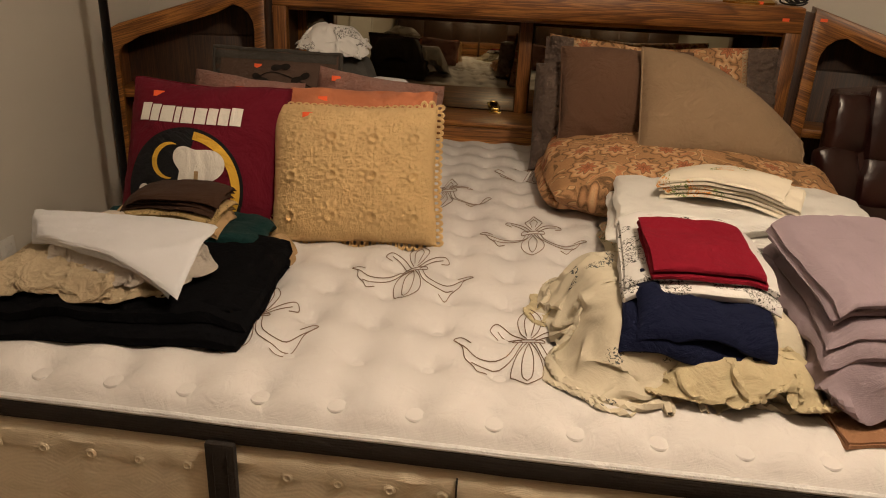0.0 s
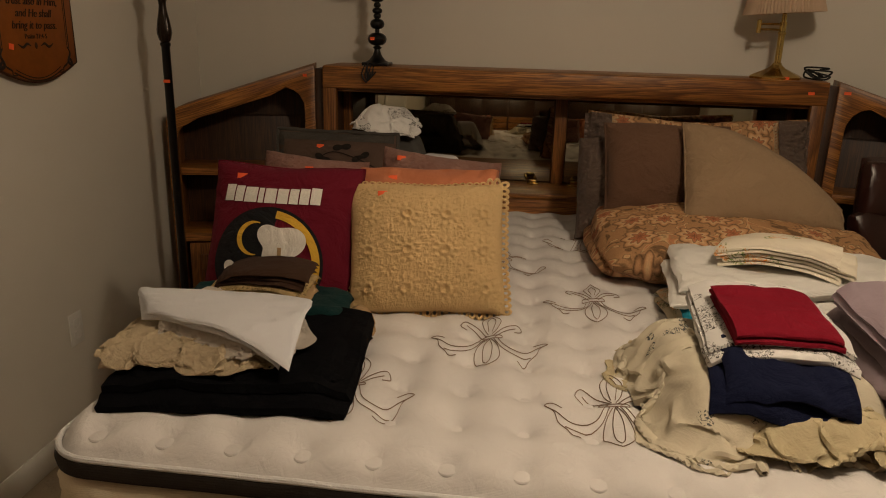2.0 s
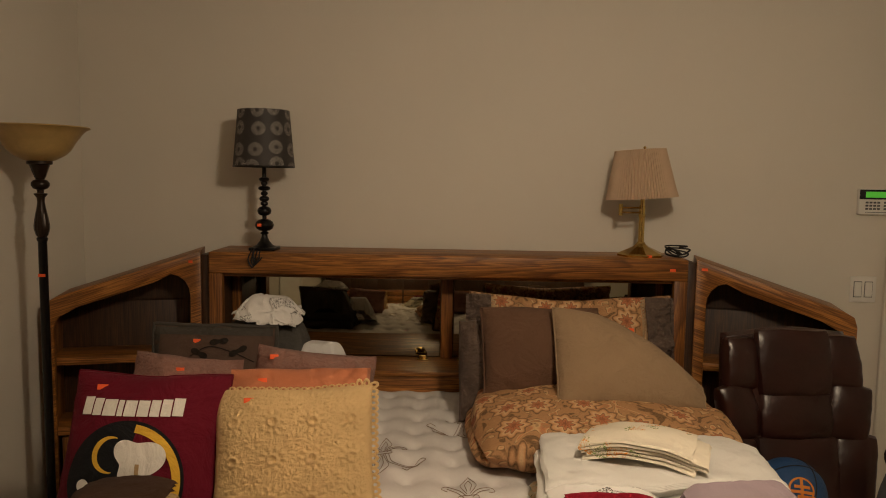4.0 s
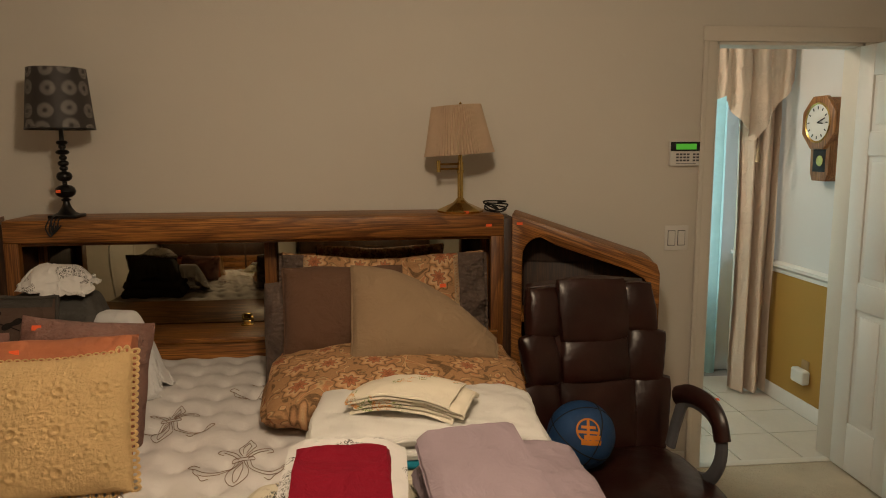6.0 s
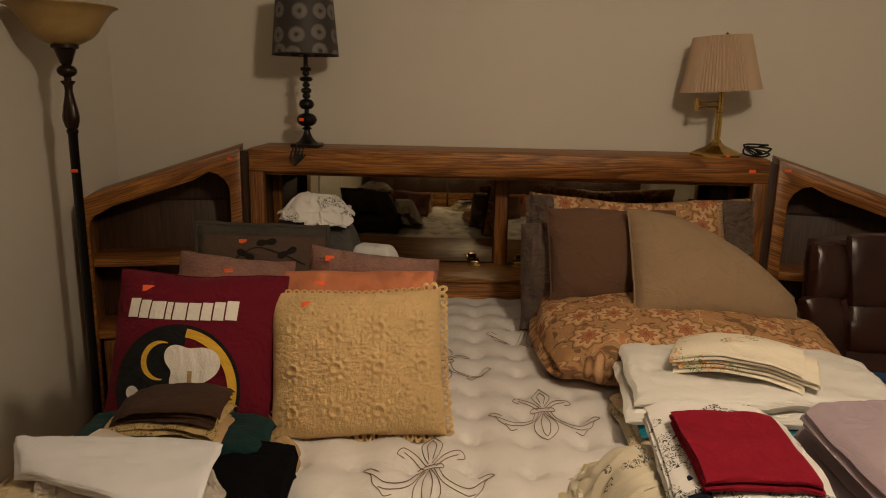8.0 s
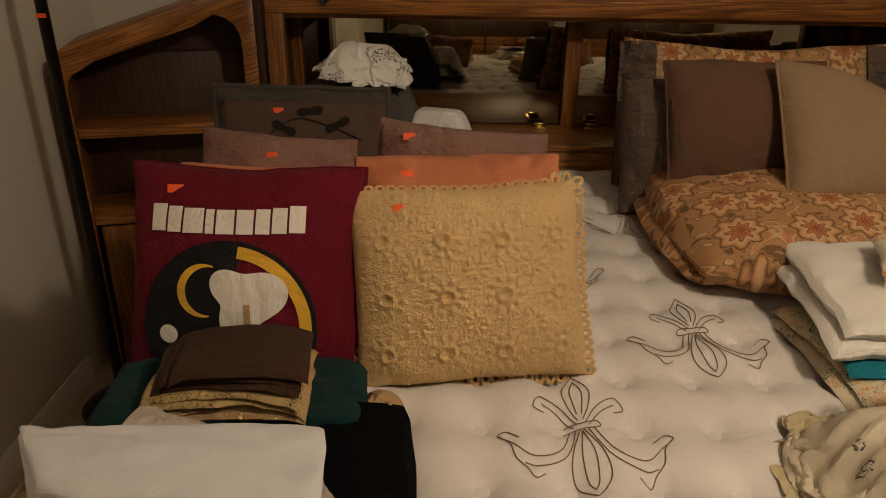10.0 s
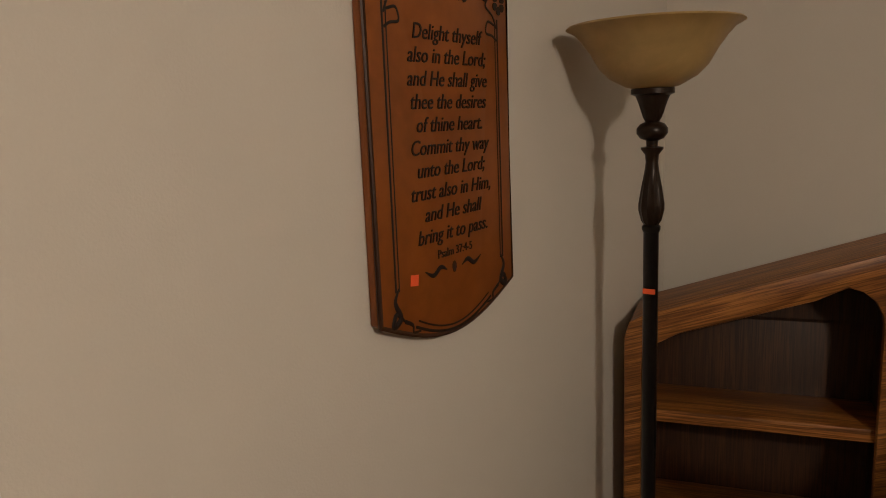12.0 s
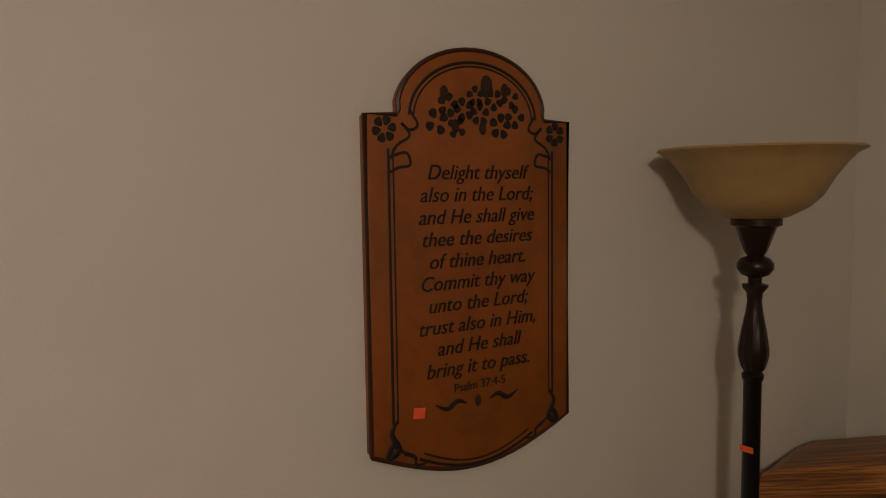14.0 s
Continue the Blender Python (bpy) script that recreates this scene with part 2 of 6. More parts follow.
def sticker(parent, m, w=0.022, h=0.013):
    """A fluorescent orange price sticker on a thing, facing local +z of m."""
    bm = bmesh.new()
    vs = [[bm.verts.new((w * (i / 3 - 0.5), h * (j - 0.5), 0.0012 * math.sin(i * 1.3))) for i in range(4)] for j in range(2)]
    for i in range(3):
        bm.faces.new((vs[0][i], vs[0][i + 1], vs[1][i + 1], vs[1][i]))
    r = bmesh.ops.extrude_face_region(bm, geom=bm.faces[:])
    bmesh.ops.translate(bm, verts=[g for g in r["geom"] if isinstance(g, bmesh.types.BMVert)], vec=(0, 0, 0.0008))
    return part("price_sticker", bm, MATS["sticker"], parent, "fluorescent orange paper price sticker", m)


def stack(name, layers, material, m, label, category, group=""):
    """Folded cloth: each fold a part of the thing."""
    e = thing(name, m, label, category, group)
    for bm in layers:
        part("fold", bm, material, e)
    return e


def rumple(rx, ry, h, seed=0, rolls=34, wid=(0.012, 0.032), power=2.6, rim=0.22, rings=80, seg=200):
    """A heap of loose sheeting: a low mound covered with overlapping rolls and creases of cloth."""
    rng = np.random.default_rng(seed)
    pts, f_of = [(0.0, 0.0)], [0.0]
    for k in range(1, rings + 1):
        f = k / rings
        for i in range(seg):
            a = 2 * math.pi * i / seg
            out = 1 + rim * frac(math.cos(a), math.sin(a), 0, 1.6, seed) + 0.05 * frac(math.cos(a), math.sin(a), 3, 6, seed)
            pts.append((rx * f * out * math.cos(a), ry * f * out * math.sin(a)))
            f_of.append(f)
    p, f_of = np.array(pts), np.array(f_of)
    z = h * (1 - f_of ** power)
    top = np.zeros(len(p))
    for _ in range(rolls):
        a, r = rng.uniform(0, 2 * math.pi), math.sqrt(rng.uniform(0.02, 1.0))
        c = np.array([rx * r * math.cos(a), ry * r * math.sin(a)])
        way, bend = a + rng.choice([0.0, 1.57]) + rng.normal(0, 0.7), rng.normal(0, 5.0)
        length, w0, amp = rng.uniform(0.35, 1.0) * (rx + ry), rng.uniform(*wid), rng.uniform(0.9, 1.7)
        line, q = [], c - 0.5 * length * np.array([math.cos(way), math.sin(way)])
        for k in range(36):
            ang = way + bend * (k / 36 - 0.5) * length
            q = q + length / 36 * np.array([math.cos(ang), math.sin(ang)])
            line.append(q)
        line = np.array(line)
        d2 = ((p[:, None, :] - line[None]) ** 2).sum(-1)
        near = d2.argmin(1)
        t = near / 35
        w = w0 * (0.35 + 0.65 * np.sin(math.pi * np.clip(t, 0.02, 0.98)))
        x = np.sqrt(d2[np.arange(len(p)), near]) / w
        top = np.maximum(top, amp * w * np.sqrt(np.clip(1 - x ** 2, 0, 1)) * np.where((near > 0) & (near < 35), 1, 0.6))
    fade = np.clip((1 - f_of) * 9, 0.25, 1)
    z = z + top * fade
    cut = np.array([max(0.0, 1 - 5 * abs(frac(x, y, 0.3, 9, seed + 5))) for x, y in pts])
    z = z - 0.4 * wid[1] * cut ** 2 * fade
    bm = bmesh.new()
    vs = [bm.verts.new((x, y, max(zz, 0.0))) for (x, y), zz in zip(p, z)]
    for i in range(seg):
        bm.faces.new((vs[0], vs[1 + i], vs[1 + (i + 1) % seg]))
    for k in range(rings - 1):
        o, q = 1 + k * seg, 1 + (k + 1) * seg
        for i in range(seg):
            j = (i + 1) % seg
            bm.faces.new((vs[o + i], vs[q + i], vs[q + j], vs[o + j]))
    for v in vs[-seg:]:
        v.co.z = -0.004
    bmesh.ops.smooth_vert(bm, verts=vs[:-seg], factor=0.18, use_axis_x=True, use_axis_y=True, use_axis_z=True)
    bm.faces.new(vs[-seg:][::-1])
    return bm


def plateau(cx, cy, hx, hy, h, soft=0.03, turn=0.0):
    """A soft-edged block for cloth to fall over."""
    c, s = math.cos(radians(turn)), math.sin(radians(turn))

    def height(x, y):
        u, v = c * (x - cx) + s * (y - cy), -s * (x - cx) + c * (y - cy)
        a, b = np.clip((hx - abs(u)) / soft + 0.5, 0, 1), np.clip((hy - abs(v)) / soft + 0.5, 0, 1)
        return h * (a * a * (3 - 2 * a)) * (b * b * (3 - 2 * b))
    return height


def drape(w, d, under, seed, n=60, full=1.3, lift=0.04, steps=90, iters=7, rough=1.0, thick=0.0022, grain=9, stiff=0.3):
    """Loose cloth, larger than its footprint by `full`, dropped over a support until it lies in folds."""
    lx, ly = full * w / n, full * d / n
    g = np.linspace(-0.5, 0.5, n + 1)
    px, py = np.meshgrid(g * w, g * d, indexing="ij")
    ruck = np.array([[noise.noise(Vector((x * grain + seed, y * grain, seed * 0.7))) * 0.5 / grain + noise.noise(Vector((x * 2.3 * grain, y * 2.3 * grain + seed, 3))) * 0.12 / grain
                      for y in g * d] for x in g * w])
    p = np.stack([px + 0.25 * np.roll(ruck, 7, 0), py + 0.25 * np.roll(ruck, 5, 1), under(px, py) + lift + rough * ruck], -1)
    old = p.copy()
    dg = math.hypot(lx, ly)
    turn = np.arctan2(py / d, px / w)
    edge = 1 + 0.06 * np.sin(3 * turn + seed) + 0.05 * np.sin(7 * turn + 2 * seed) + 0.03 * np.sin(15 * turn)

    def hold(a, b, rest, k, push=False):
        v = b - a
        ln = np.maximum(np.sqrt((v * v).sum(-1, keepdims=True)), 1e-6)
        f = 1 - rest / ln
        if push:
            f = np.minimum(f, 0)
        v *= 0.5 * k * f
        a += v
        b -= v

    for _ in range(steps):
        step = np.clip(0.95 * (p - old), -0.012, 0.012)
        old = p.copy()
        p = p + step
        p[..., 2] -= 0.0016
        for _ in range(iters):
            for q in (0, 1):
                m = (n + 1 - q) // 2 * 2 + q
                hold(p[q:m:2], p[q + 1:m:2], lx, 0.9)
                hold(p[:, q:m:2], p[:, q + 1:m:2], ly, 0.9)
                hold(p[q:m:2, :-1], p[q + 1:m:2, 1:], dg, 0.4)
                hold(p[q:m:2, 1:], p[q + 1:m:2, :-1], dg, 0.4)
            for q in (0, 1, 2, 3):
                m = (n + 1 - q) // 4 * 4 + q
                hold(p[q:m:4], p[q + 2:m:4], 2 * lx, stiff, True)
                hold(p[:, q:m:4], p[:, q + 2:m:4], 2 * ly, stiff, True)
            far = np.maximum(((p[..., 0] / w * 2) ** 4 + (p[..., 1] / d * 2) ** 4) ** 0.25 * edge, 1)
            p[..., :2] /= far[..., None]
            low = under(p[..., 0], p[..., 1]) + 0.003
            hit = p[..., 2] < low
            p[..., 2] = np.where(hit, low, p[..., 2])
            p[..., :2] = np.where(hit[..., None], old[..., :2] + 0.35 * (p[..., :2] - old[..., :2]), p[..., :2])
    bm = bmesh.new()
    vs = [[bm.verts.new(p[i, j]) for j in range(n + 1)] for i in range(n + 1)]
    for i in range(n):
        for j in range(n):
            bm.faces.new((vs[i][j], vs[i + 1][j], vs[i + 1][j + 1], vs[i][j + 1]))
    for _ in range(3):
        bmesh.ops.smooth_vert(bm, verts=bm.verts[:], factor=0.4, use_axis_x=True, use_axis_y=True, use_axis_z=True)
    bm.normal_update()
    under_side = [[bm.verts.new(v.co - v.normal * thick) for v in row] for row in vs]
    for i in range(n):
        for j in range(n):
            bm.faces.new((under_side[i][j], under_side[i][j + 1], under_side[i + 1][j + 1], under_side[i + 1][j]))
    rim = [(i, 0) for i in range(n)] + [(n, j) for j in range(n)] + [(i, n) for i in range(n, 0, -1)] + [(0, j) for j in range(n, 0, -1)]
    for (i, j), (k, m) in zip(rim, rim[1:] + rim[:1]):
        bm.faces.new((vs[k][m], vs[i][j], under_side[i][j], under_side[k][m]))
    return bm


def folded(w, d, n, t, seed, gap=0.002, bend=None, wr=0.005, loose=0.006, flat=0.9, stations=26):
    """A cloth folded to and fro n times: one strip with round turns front and back, its layers showing at the sides."""
    rng = random.Random(seed)
    pitch, path = t + gap, []
    for k in range(n):
        a, b = d / 2 + rng.uniform(-loose, loose), -d / 2 + rng.uniform(-loose, loose)
        ys = [a + (b - a) * i / 12 for i in range(13)]
        ys = ys if k % 2 == 0 else ys[::-1]
        path += [(y, k * pitch + t / 2) for y in ys]
        if k < n - 1:
            s = -1 if k % 2 == 0 else 1
            path += [(ys[-1] + s * pitch * 0.75 * math.sin(math.pi * q / 5), k * pitch + t / 2 + pitch * (1 - math.cos(math.pi * q / 5)) / 2) for q in range(1, 5)]
    ring = []
    for side in (1, -1):
        pts = []
        for i, (y, z) in enumerate(path):
            ya, za = path[max(i - 1, 0)]
            yb, zb = path[min(i + 1, len(path) - 1)]
            ln = math.hypot(yb - ya, zb - za) or 1
            pts.append((y - side * (zb - za) / ln * t / 2, z + side * (yb - ya) / ln * t / 2))
        ring += pts if side > 0 else pts[::-1]
    half = len(path)
    shift = [0.5 * loose * noise.noise(Vector((z * 160 + seed, 0.3, seed))) for y, z in ring]
    bm, rows = bmesh.new(), []
    for i in range(stations + 1):
        u = 2 * i / stations - 1
        row = []
        for (y, z), sh in zip(ring, shift):
            x = w / 2 * u + sh * 2 * u * u * u
            v = 2 * y / d
            q = flat + (1 - flat) * (1 - abs(u) ** 3)
            up = z * q + wr * (frac(x, y, 1, 6, seed) + 0.5 * frac(x, y, 4, 15, seed)) * (0.5 + z / (n * pitch))
            up -= 0.006 * abs(u) ** 4 * abs(v) ** 2
            yy = y + 0.008 * frac(x, z * 4, 2, 5, seed)
            row.append(bm.verts.new((x + 0.006 * frac(y, z * 9, 8, 6, seed), yy, up + (bend(x, yy) if bend else 0))))
        rows.append(row)
    m = len(ring)
    for a, b in zip(rows, rows[1:]):
        for k in range(m):
            bm.faces.new((a[k], b[k], b[(k + 1) % m], a[(k + 1) % m]))
    for row, flip in ((rows[0], False), (rows[-1], True)):
        for k in range(half - 1):
            q = [row[k], row[k + 1], row[m - 2 - k], row[m - 1 - k]]
            bm.faces.new(q[::-1] if flip else q)
    bmesh.ops.recalc_face_normals(bm, faces=bm.faces[:])
    return bm


# ---- materials ----
MATS["sticker"] = paint("sticker_paper", (0.95, 0.13, 0.03), 0.7, 0.05)
MATS["wall"] = paint("wall_paint", (0.66, 0.62, 0.55), 0.75, 0.035, 240, 0.22, 0.9, spec=0.25)
MATS["white"] = paint("white_trim_paint", (0.78, 0.76, 0.72), 0.4, 0.03, 60, 0.05)
MATS["trim"] = paint("trim_paint", (0.68, 0.63, 0.55), 0.45, 0.03, 60, 0.05)
MATS["ceil"] = paint("ceiling_paint", (0.75, 0.73, 0.69), 0.85, 0.04, 90, 0.5)
MATS["carpet"] = cloth("carpet_pile", (0.60, 0.51, 0.38), 0.98, 160, 1.4, 0.14, 0.3, 40, 0.5)
MATS["oak"] = wood("oak_stained", (0.12, 0.036, 0.005), (0.55, 0.23, 0.048), 0)
MATS["oak_z"] = wood("oak_stained_upright", (0.115, 0.035, 0.005), (0.42, 0.165, 0.032), 2)
# the same oak darkened, so the shade inside the recesses sits in its colour
MATS["oak_shaded"] = wood("oak_shaded_copy", (0.028, 0.010, 0.003), (0.082, 0.031, 0.008), 2, 0.5)
MATS["plaque"] = paint("plaque_maple", (0.25, 0.072, 0.009), 0.4, 0.36, 30, 0.04, 6, spec=0.4)
# dark brown that paints the shaded thickness of the plaque board
MATS["plaque_edge"] = paint("edge_shade_brown", (0.045, 0.015, 0.004), 0.45, 0.2)
MATS["ink"] = paint("carved_dark_stain", (0.012, 0.007, 0.005), 0.6)
MATS["black"] = paint("black_lacquer", (0.006, 0.005, 0.005), 0.3, 0.2, 120, 0.05, 8, spec=0.35)
MATS["bronze"] = paint("oiled_bronze", (0.022, 0.012, 0.007), 0.32, 0.5, 60, 0.2, 20, metal=0.3)
MATS["brass"] = paint("polished_brass", (0.58, 0.40, 0.13), 0.25, 0.15, 80, 0.05, 12, metal=1.0)
MATS["rubber"] = paint("black_rubber", (0.012, 0.012, 0.013), 0.6)
MATS["plastic"] = paint("white_plastic", (0.72, 0.70, 0.66), 0.42, 0.03)
MATS["grey_plastic"] = paint("grey_plastic", (0.10, 0.10, 0.11), 0.5, 0.05)
MATS["daisy_white"] = cloth("cotton_white", (0.74, 0.73, 0.73), 0.9, 380, 0.3, 0.05)
MATS["mattress"] = cloth("mattress_knit", (0.70, 0.67, 0.655), 0.92, 520, 0.1, 0.06, 0.2, 30, 0.12)
MATS["side"] = cloth("mattress_side_knit", (0.76, 0.65, 0.48), 0.92, 420, 0.4, 0.07, 0.2, 70, 0.1)
MATS["tape"] = cloth("mattress_tape", (0.035, 0.028, 0.024), 0.8, 600, 0.6)
MATS["thread"] = cloth("embroidery_thread", (0.26, 0.17, 0.12), 0.7, 900, 0.4)
MATS["maroon"] = cloth("maroon_cotton", (0.122, 0.0065, 0.017), 0.85, 360, 0.25, 0.08)
MATS["print_white"] = cloth("print_white", (0.78, 0.74, 0.68), 0.8, 500, 0.2, 0.04)
MATS["print_black"] = cloth("print_black", (0.012, 0.012, 0.014), 0.8, 500, 0.2)
MATS["print_gold"] = cloth("print_gold", (0.75, 0.44, 0.05), 0.8, 500, 0.2)
MATS["crochet"] = cloth("crochet_cotton", (0.82, 0.57, 0.28), 0.95, 700, 0.3, 0.12, 0.2, 150, 0.5)
MATS["coral"] = cloth("coral_velour", (0.54, 0.19, 0.092), 0.8, 500, 0.2, 0.18, 0.35, 12, 0.3)
MATS["mauve"] = cloth("mauve_plush", (0.31, 0.16, 0.125), 0.95, 600, 0.4, 0.3, 0.8, 70, 0.9)
MATS["slate"] = cloth("slate_sham", (0.095, 0.060, 0.045), 0.75, 460, 0.3, 0.12)
MATS["slate_edge"] = cloth("slate_band", (0.065, 0.058, 0.05), 0.7, 460, 0.3, 0.12)
MATS["leaf_applique"] = cloth("leaf_applique", (0.018, 0.014, 0.012), 0.8, 400)
MATS["grey_sheet"] = cloth("grey_sheet", (0.085, 0.080, 0.072), 0.85, 420, 0.3, 0.15, 0.1, 12, 0.5)
MATS["brown_fold"] = cloth("brown_knit", (0.052, 0.026, 0.016), 0.9, 360, 0.5, 0.18)
MATS["tan_fold"] = cloth("tan_cotton", (0.44, 0.29, 0.15), 0.9, 300, 0.4, 0.2)
MATS["teal"] = cloth("dark_teal_fleece", (0.006, 0.030, 0.030), 0.9, 300, 0.6, 0.2, 0.25)
MATS["black_cloth"] = cloth("black_cotton", (0.004, 0.004, 0.005), 0.9, 380, 0.3, 0.1, 0.0, spec=0.04)
MATS["white_waffle"] = cloth("white_dimity", (0.84, 0.84, 0.88), 0.9, 420, 0.8, 0.04, 0.1, 16, 0.15)
MATS["lace"] = cloth("cream_lace", (0.86, 0.68, 0.45), 0.9, 500, 2.2, 0.2, 0.1, 45, 1.2)
MATS["lace_white"] = cloth("white_lace", (0.80, 0.71, 0.62), 0.9, 500, 2.2, 0.15, 0.1, 45, 1.2)
MATS["ruched"] = cloth("taupe_satin_ruching", (0.125, 0.088, 0.070), 0.5, 600, 0.2, 0.2, 0.3, 30, 0.8)
MATS["brown_suede"] = cloth("brown_suede", (0.125, 0.068, 0.042), 0.92, 480, 0.2, 0.1, 0.3)
MATS["taupe_suede"] = cloth("taupe_suede", (0.285, 0.195, 0.118), 0.92, 480, 0.2, 0.06, 0.3)
MATS["waffle"] = cloth("cream_thermal_weave", (0.86, 0.84, 0.80), 0.92, 300, 0.8, 0.04, 0.15, 10, 0.12)
MATS["turquoise"] = cloth("turquoise_cotton", (0.015, 0.19, 0.27), 0.85, 400)
MATS["red"] = cloth("crimson_cotton", (0.21, 0.006, 0.018), 0.85, 420, 0.2, 0.08, 0.05)
MATS["navy"] = cloth("navy_cotton", (0.006, 0.0085, 0.03), 0.85, 420, 0.2, 0.12, 0.05)
MATS["lavender"] = cloth("lavender_percale", (0.30, 0.235, 0.27), 0.85, 500, 0.2, 0.07, 0.08, 10, 0.35)
MATS["rust"] = cloth("rust_tan_cotton", (0.33, 0.17, 0.09), 0.9, 300, 0.4, 0.15)
MATS["fringe"] = cloth("cream_fringe", (0.55, 0.42, 0.27), 0.95, 250, 2.0, 0.2, 0.2, 60, 1.0)
MATS["drape"] = cloth("blush_drape", (0.74, 0.60, 0.49), 0.75, 300, 0.3, 0.05, 0.15)
MATS["ochre"] = paint("ochre_wall_paint", (0.42, 0.24, 0.05), 0.7, 0.05, 200, 0.15)
MATS["cool_wall"] = paint("pale_wall_paint", (0.70, 0.70, 0.70), 0.75, 0.03, 200, 0.15)
MATS["tile"] = paint("glazed_tile", (0.66, 0.61, 0.54), 0.3, 0.08, 40, 0.05, 3.0)
MATS["grout"] = paint("grout", (0.30, 0.27, 0.23), 0.9, 0.1)
MATS["ball"] = paint("blue_rubber", (0.012, 0.055, 0.16), 0.5, 0.1, 900, 0.8)
MATS["orange"] = paint("orange_print", (0.62, 0.20, 0.02), 0.6)
MATS["clock_oak"] = wood("honey_oak", (0.20, 0.075, 0.018), (0.42, 0.19, 0.06), 2)


def leather():
    m, n, l, b = nodes_of("bonded_leather")
    v = coords(n, l)
    vo = n.new("ShaderNodeTexVoronoi")
    vo.inputs["Scale"].default_value = 420
    l.new(v, vo.inputs["Vector"])
    a, wrk = noise_tex(n, l, v, 6, 5), noise_tex(n, l, v, 22, 6, 0.6, 1.5)
    l.new(ramp(n, l, a, [(0.3, (0.016, 0.0043, 0.0032)), (0.75, (0.034, 0.0092, 0.0066))]), b.inputs["Base Color"])
    l.new(ramp(n, l, wrk, [(0.3, (0.28, 0.28, 0.28)), (0.7, (0.38, 0.38, 0.38))]), b.inputs["Roughness"])
    h = math_node(n, l, "ADD", math_node(n, l, "MULTIPLY", vo.outputs["Distance"], 0.12), math_node(n, l, "MULTIPLY", wrk, 0.7))
    add_bump(n, l, b, h, 0.22, 0.005)
    return m


def tapestry():
    """Woven floral: rust and cream blossoms with petals, dark vines on gold-tan."""
    m, n, l, b = nodes_of("floral_tapestry")
    v = coords(n, l, (1, 1, 0.6))
    ws = n.new("ShaderNodeTexNoise")
    ws.inputs["Scale"].default_value = 16
    l.new(v, ws.inputs["Vector"])
    vm = n.new("ShaderNodeMix")
    vm.data_type = "VECTOR"
    vm.inputs[0].default_value = 0.018
    l.new(v, vm.inputs[4])
    l.new(ws.outputs["Color"], vm.inputs[5])
    vo = n.new("ShaderNodeTexVoronoi")
    vo.voronoi_dimensions = "2D"
    vo.inputs["Scale"].default_value, vo.inputs["Randomness"].default_value = 7.6, 0.8
    l.new(vm.outputs[1], vo.inputs["Vector"])
    d = vo.outputs["Distance"]
    dv = n.new("ShaderNodeVectorMath")
    dv.operation = "SUBTRACT"
    l.new(vm.outputs[1], dv.inputs[0])
    sc = n.new("ShaderNodeVectorMath")
    sc.operation = "MULTIPLY"
    sc.inputs[1].default_value = (1, 1, 1)
    l.new(vo.outputs["Position"], sc.inputs[0])
    l.new(sc.outputs[0], dv.inputs[1])
    sp = n.new("ShaderNodeSeparateXYZ")
    l.new(dv.outputs[0], sp.inputs[0])
    ang = math_node(n, l, "ARCTAN2", sp.outputs[1], sp.outputs[0])
    petal = math_node(n, l, "MULTIPLY", math_node(n, l, "SINE", math_node(n, l, "MULTIPLY", ang, 8.0)), 0.05)
    dd = math_node(n, l, "ADD", d, petal)
    bloom = ramp(n, l, dd, [(0.0, (0.09, 0.03, 0.012)), (0.06, (0.40, 0.10, 0.045)), (0.14, (0.46, 0.17, 0.08)),
                            (0.17, (0.08, 0.036, 0.018)), (0.20, (0.70, 0.48, 0.27)), (0.30, (0.56, 0.29, 0.14)), (0.35, (0.07, 0.034, 0.016)), (0.385, (0.42, 0.23, 0.11))])
    fill = math_node(n, l, "GREATER_THAN", dd, 0.39)
    vine = noise_tex(n, l, v, 13, 1, 0.4, 1.8)
    ground = ramp(n, l, vine, [(0.36, (0.11, 0.058, 0.026)), (0.39, (0.40, 0.215, 0.10)), (0.55, (0.43, 0.23, 0.11)), (0.57, (0.13, 0.066, 0.03)), (0.60, (0.68, 0.47, 0.25)), (0.66, (0.52, 0.20, 0.09)), (0.70, (0.40, 0.21, 0.10))])
    col = mixed(n, l, fill, bloom, ground)
    grain = noise_tex(n, l, v, 320, 2)
    l.new(mixed(n, l, 0.30, col, ramp(n, l, grain, [(0.3, (0.08, 0.04, 0.02)), (0.7, (0.48, 0.29, 0.14))])), b.inputs["Base Color"])
    b.inputs["Roughness"].default_value = 0.72
    b.inputs["Specular IOR Level"].default_value = 0.15
    add_bump(n, l, b, math_node(n, l, "ADD", grain, math_node(n, l, "MULTIPLY", vine, 0.3)), 0.25, 0.002)
    return m


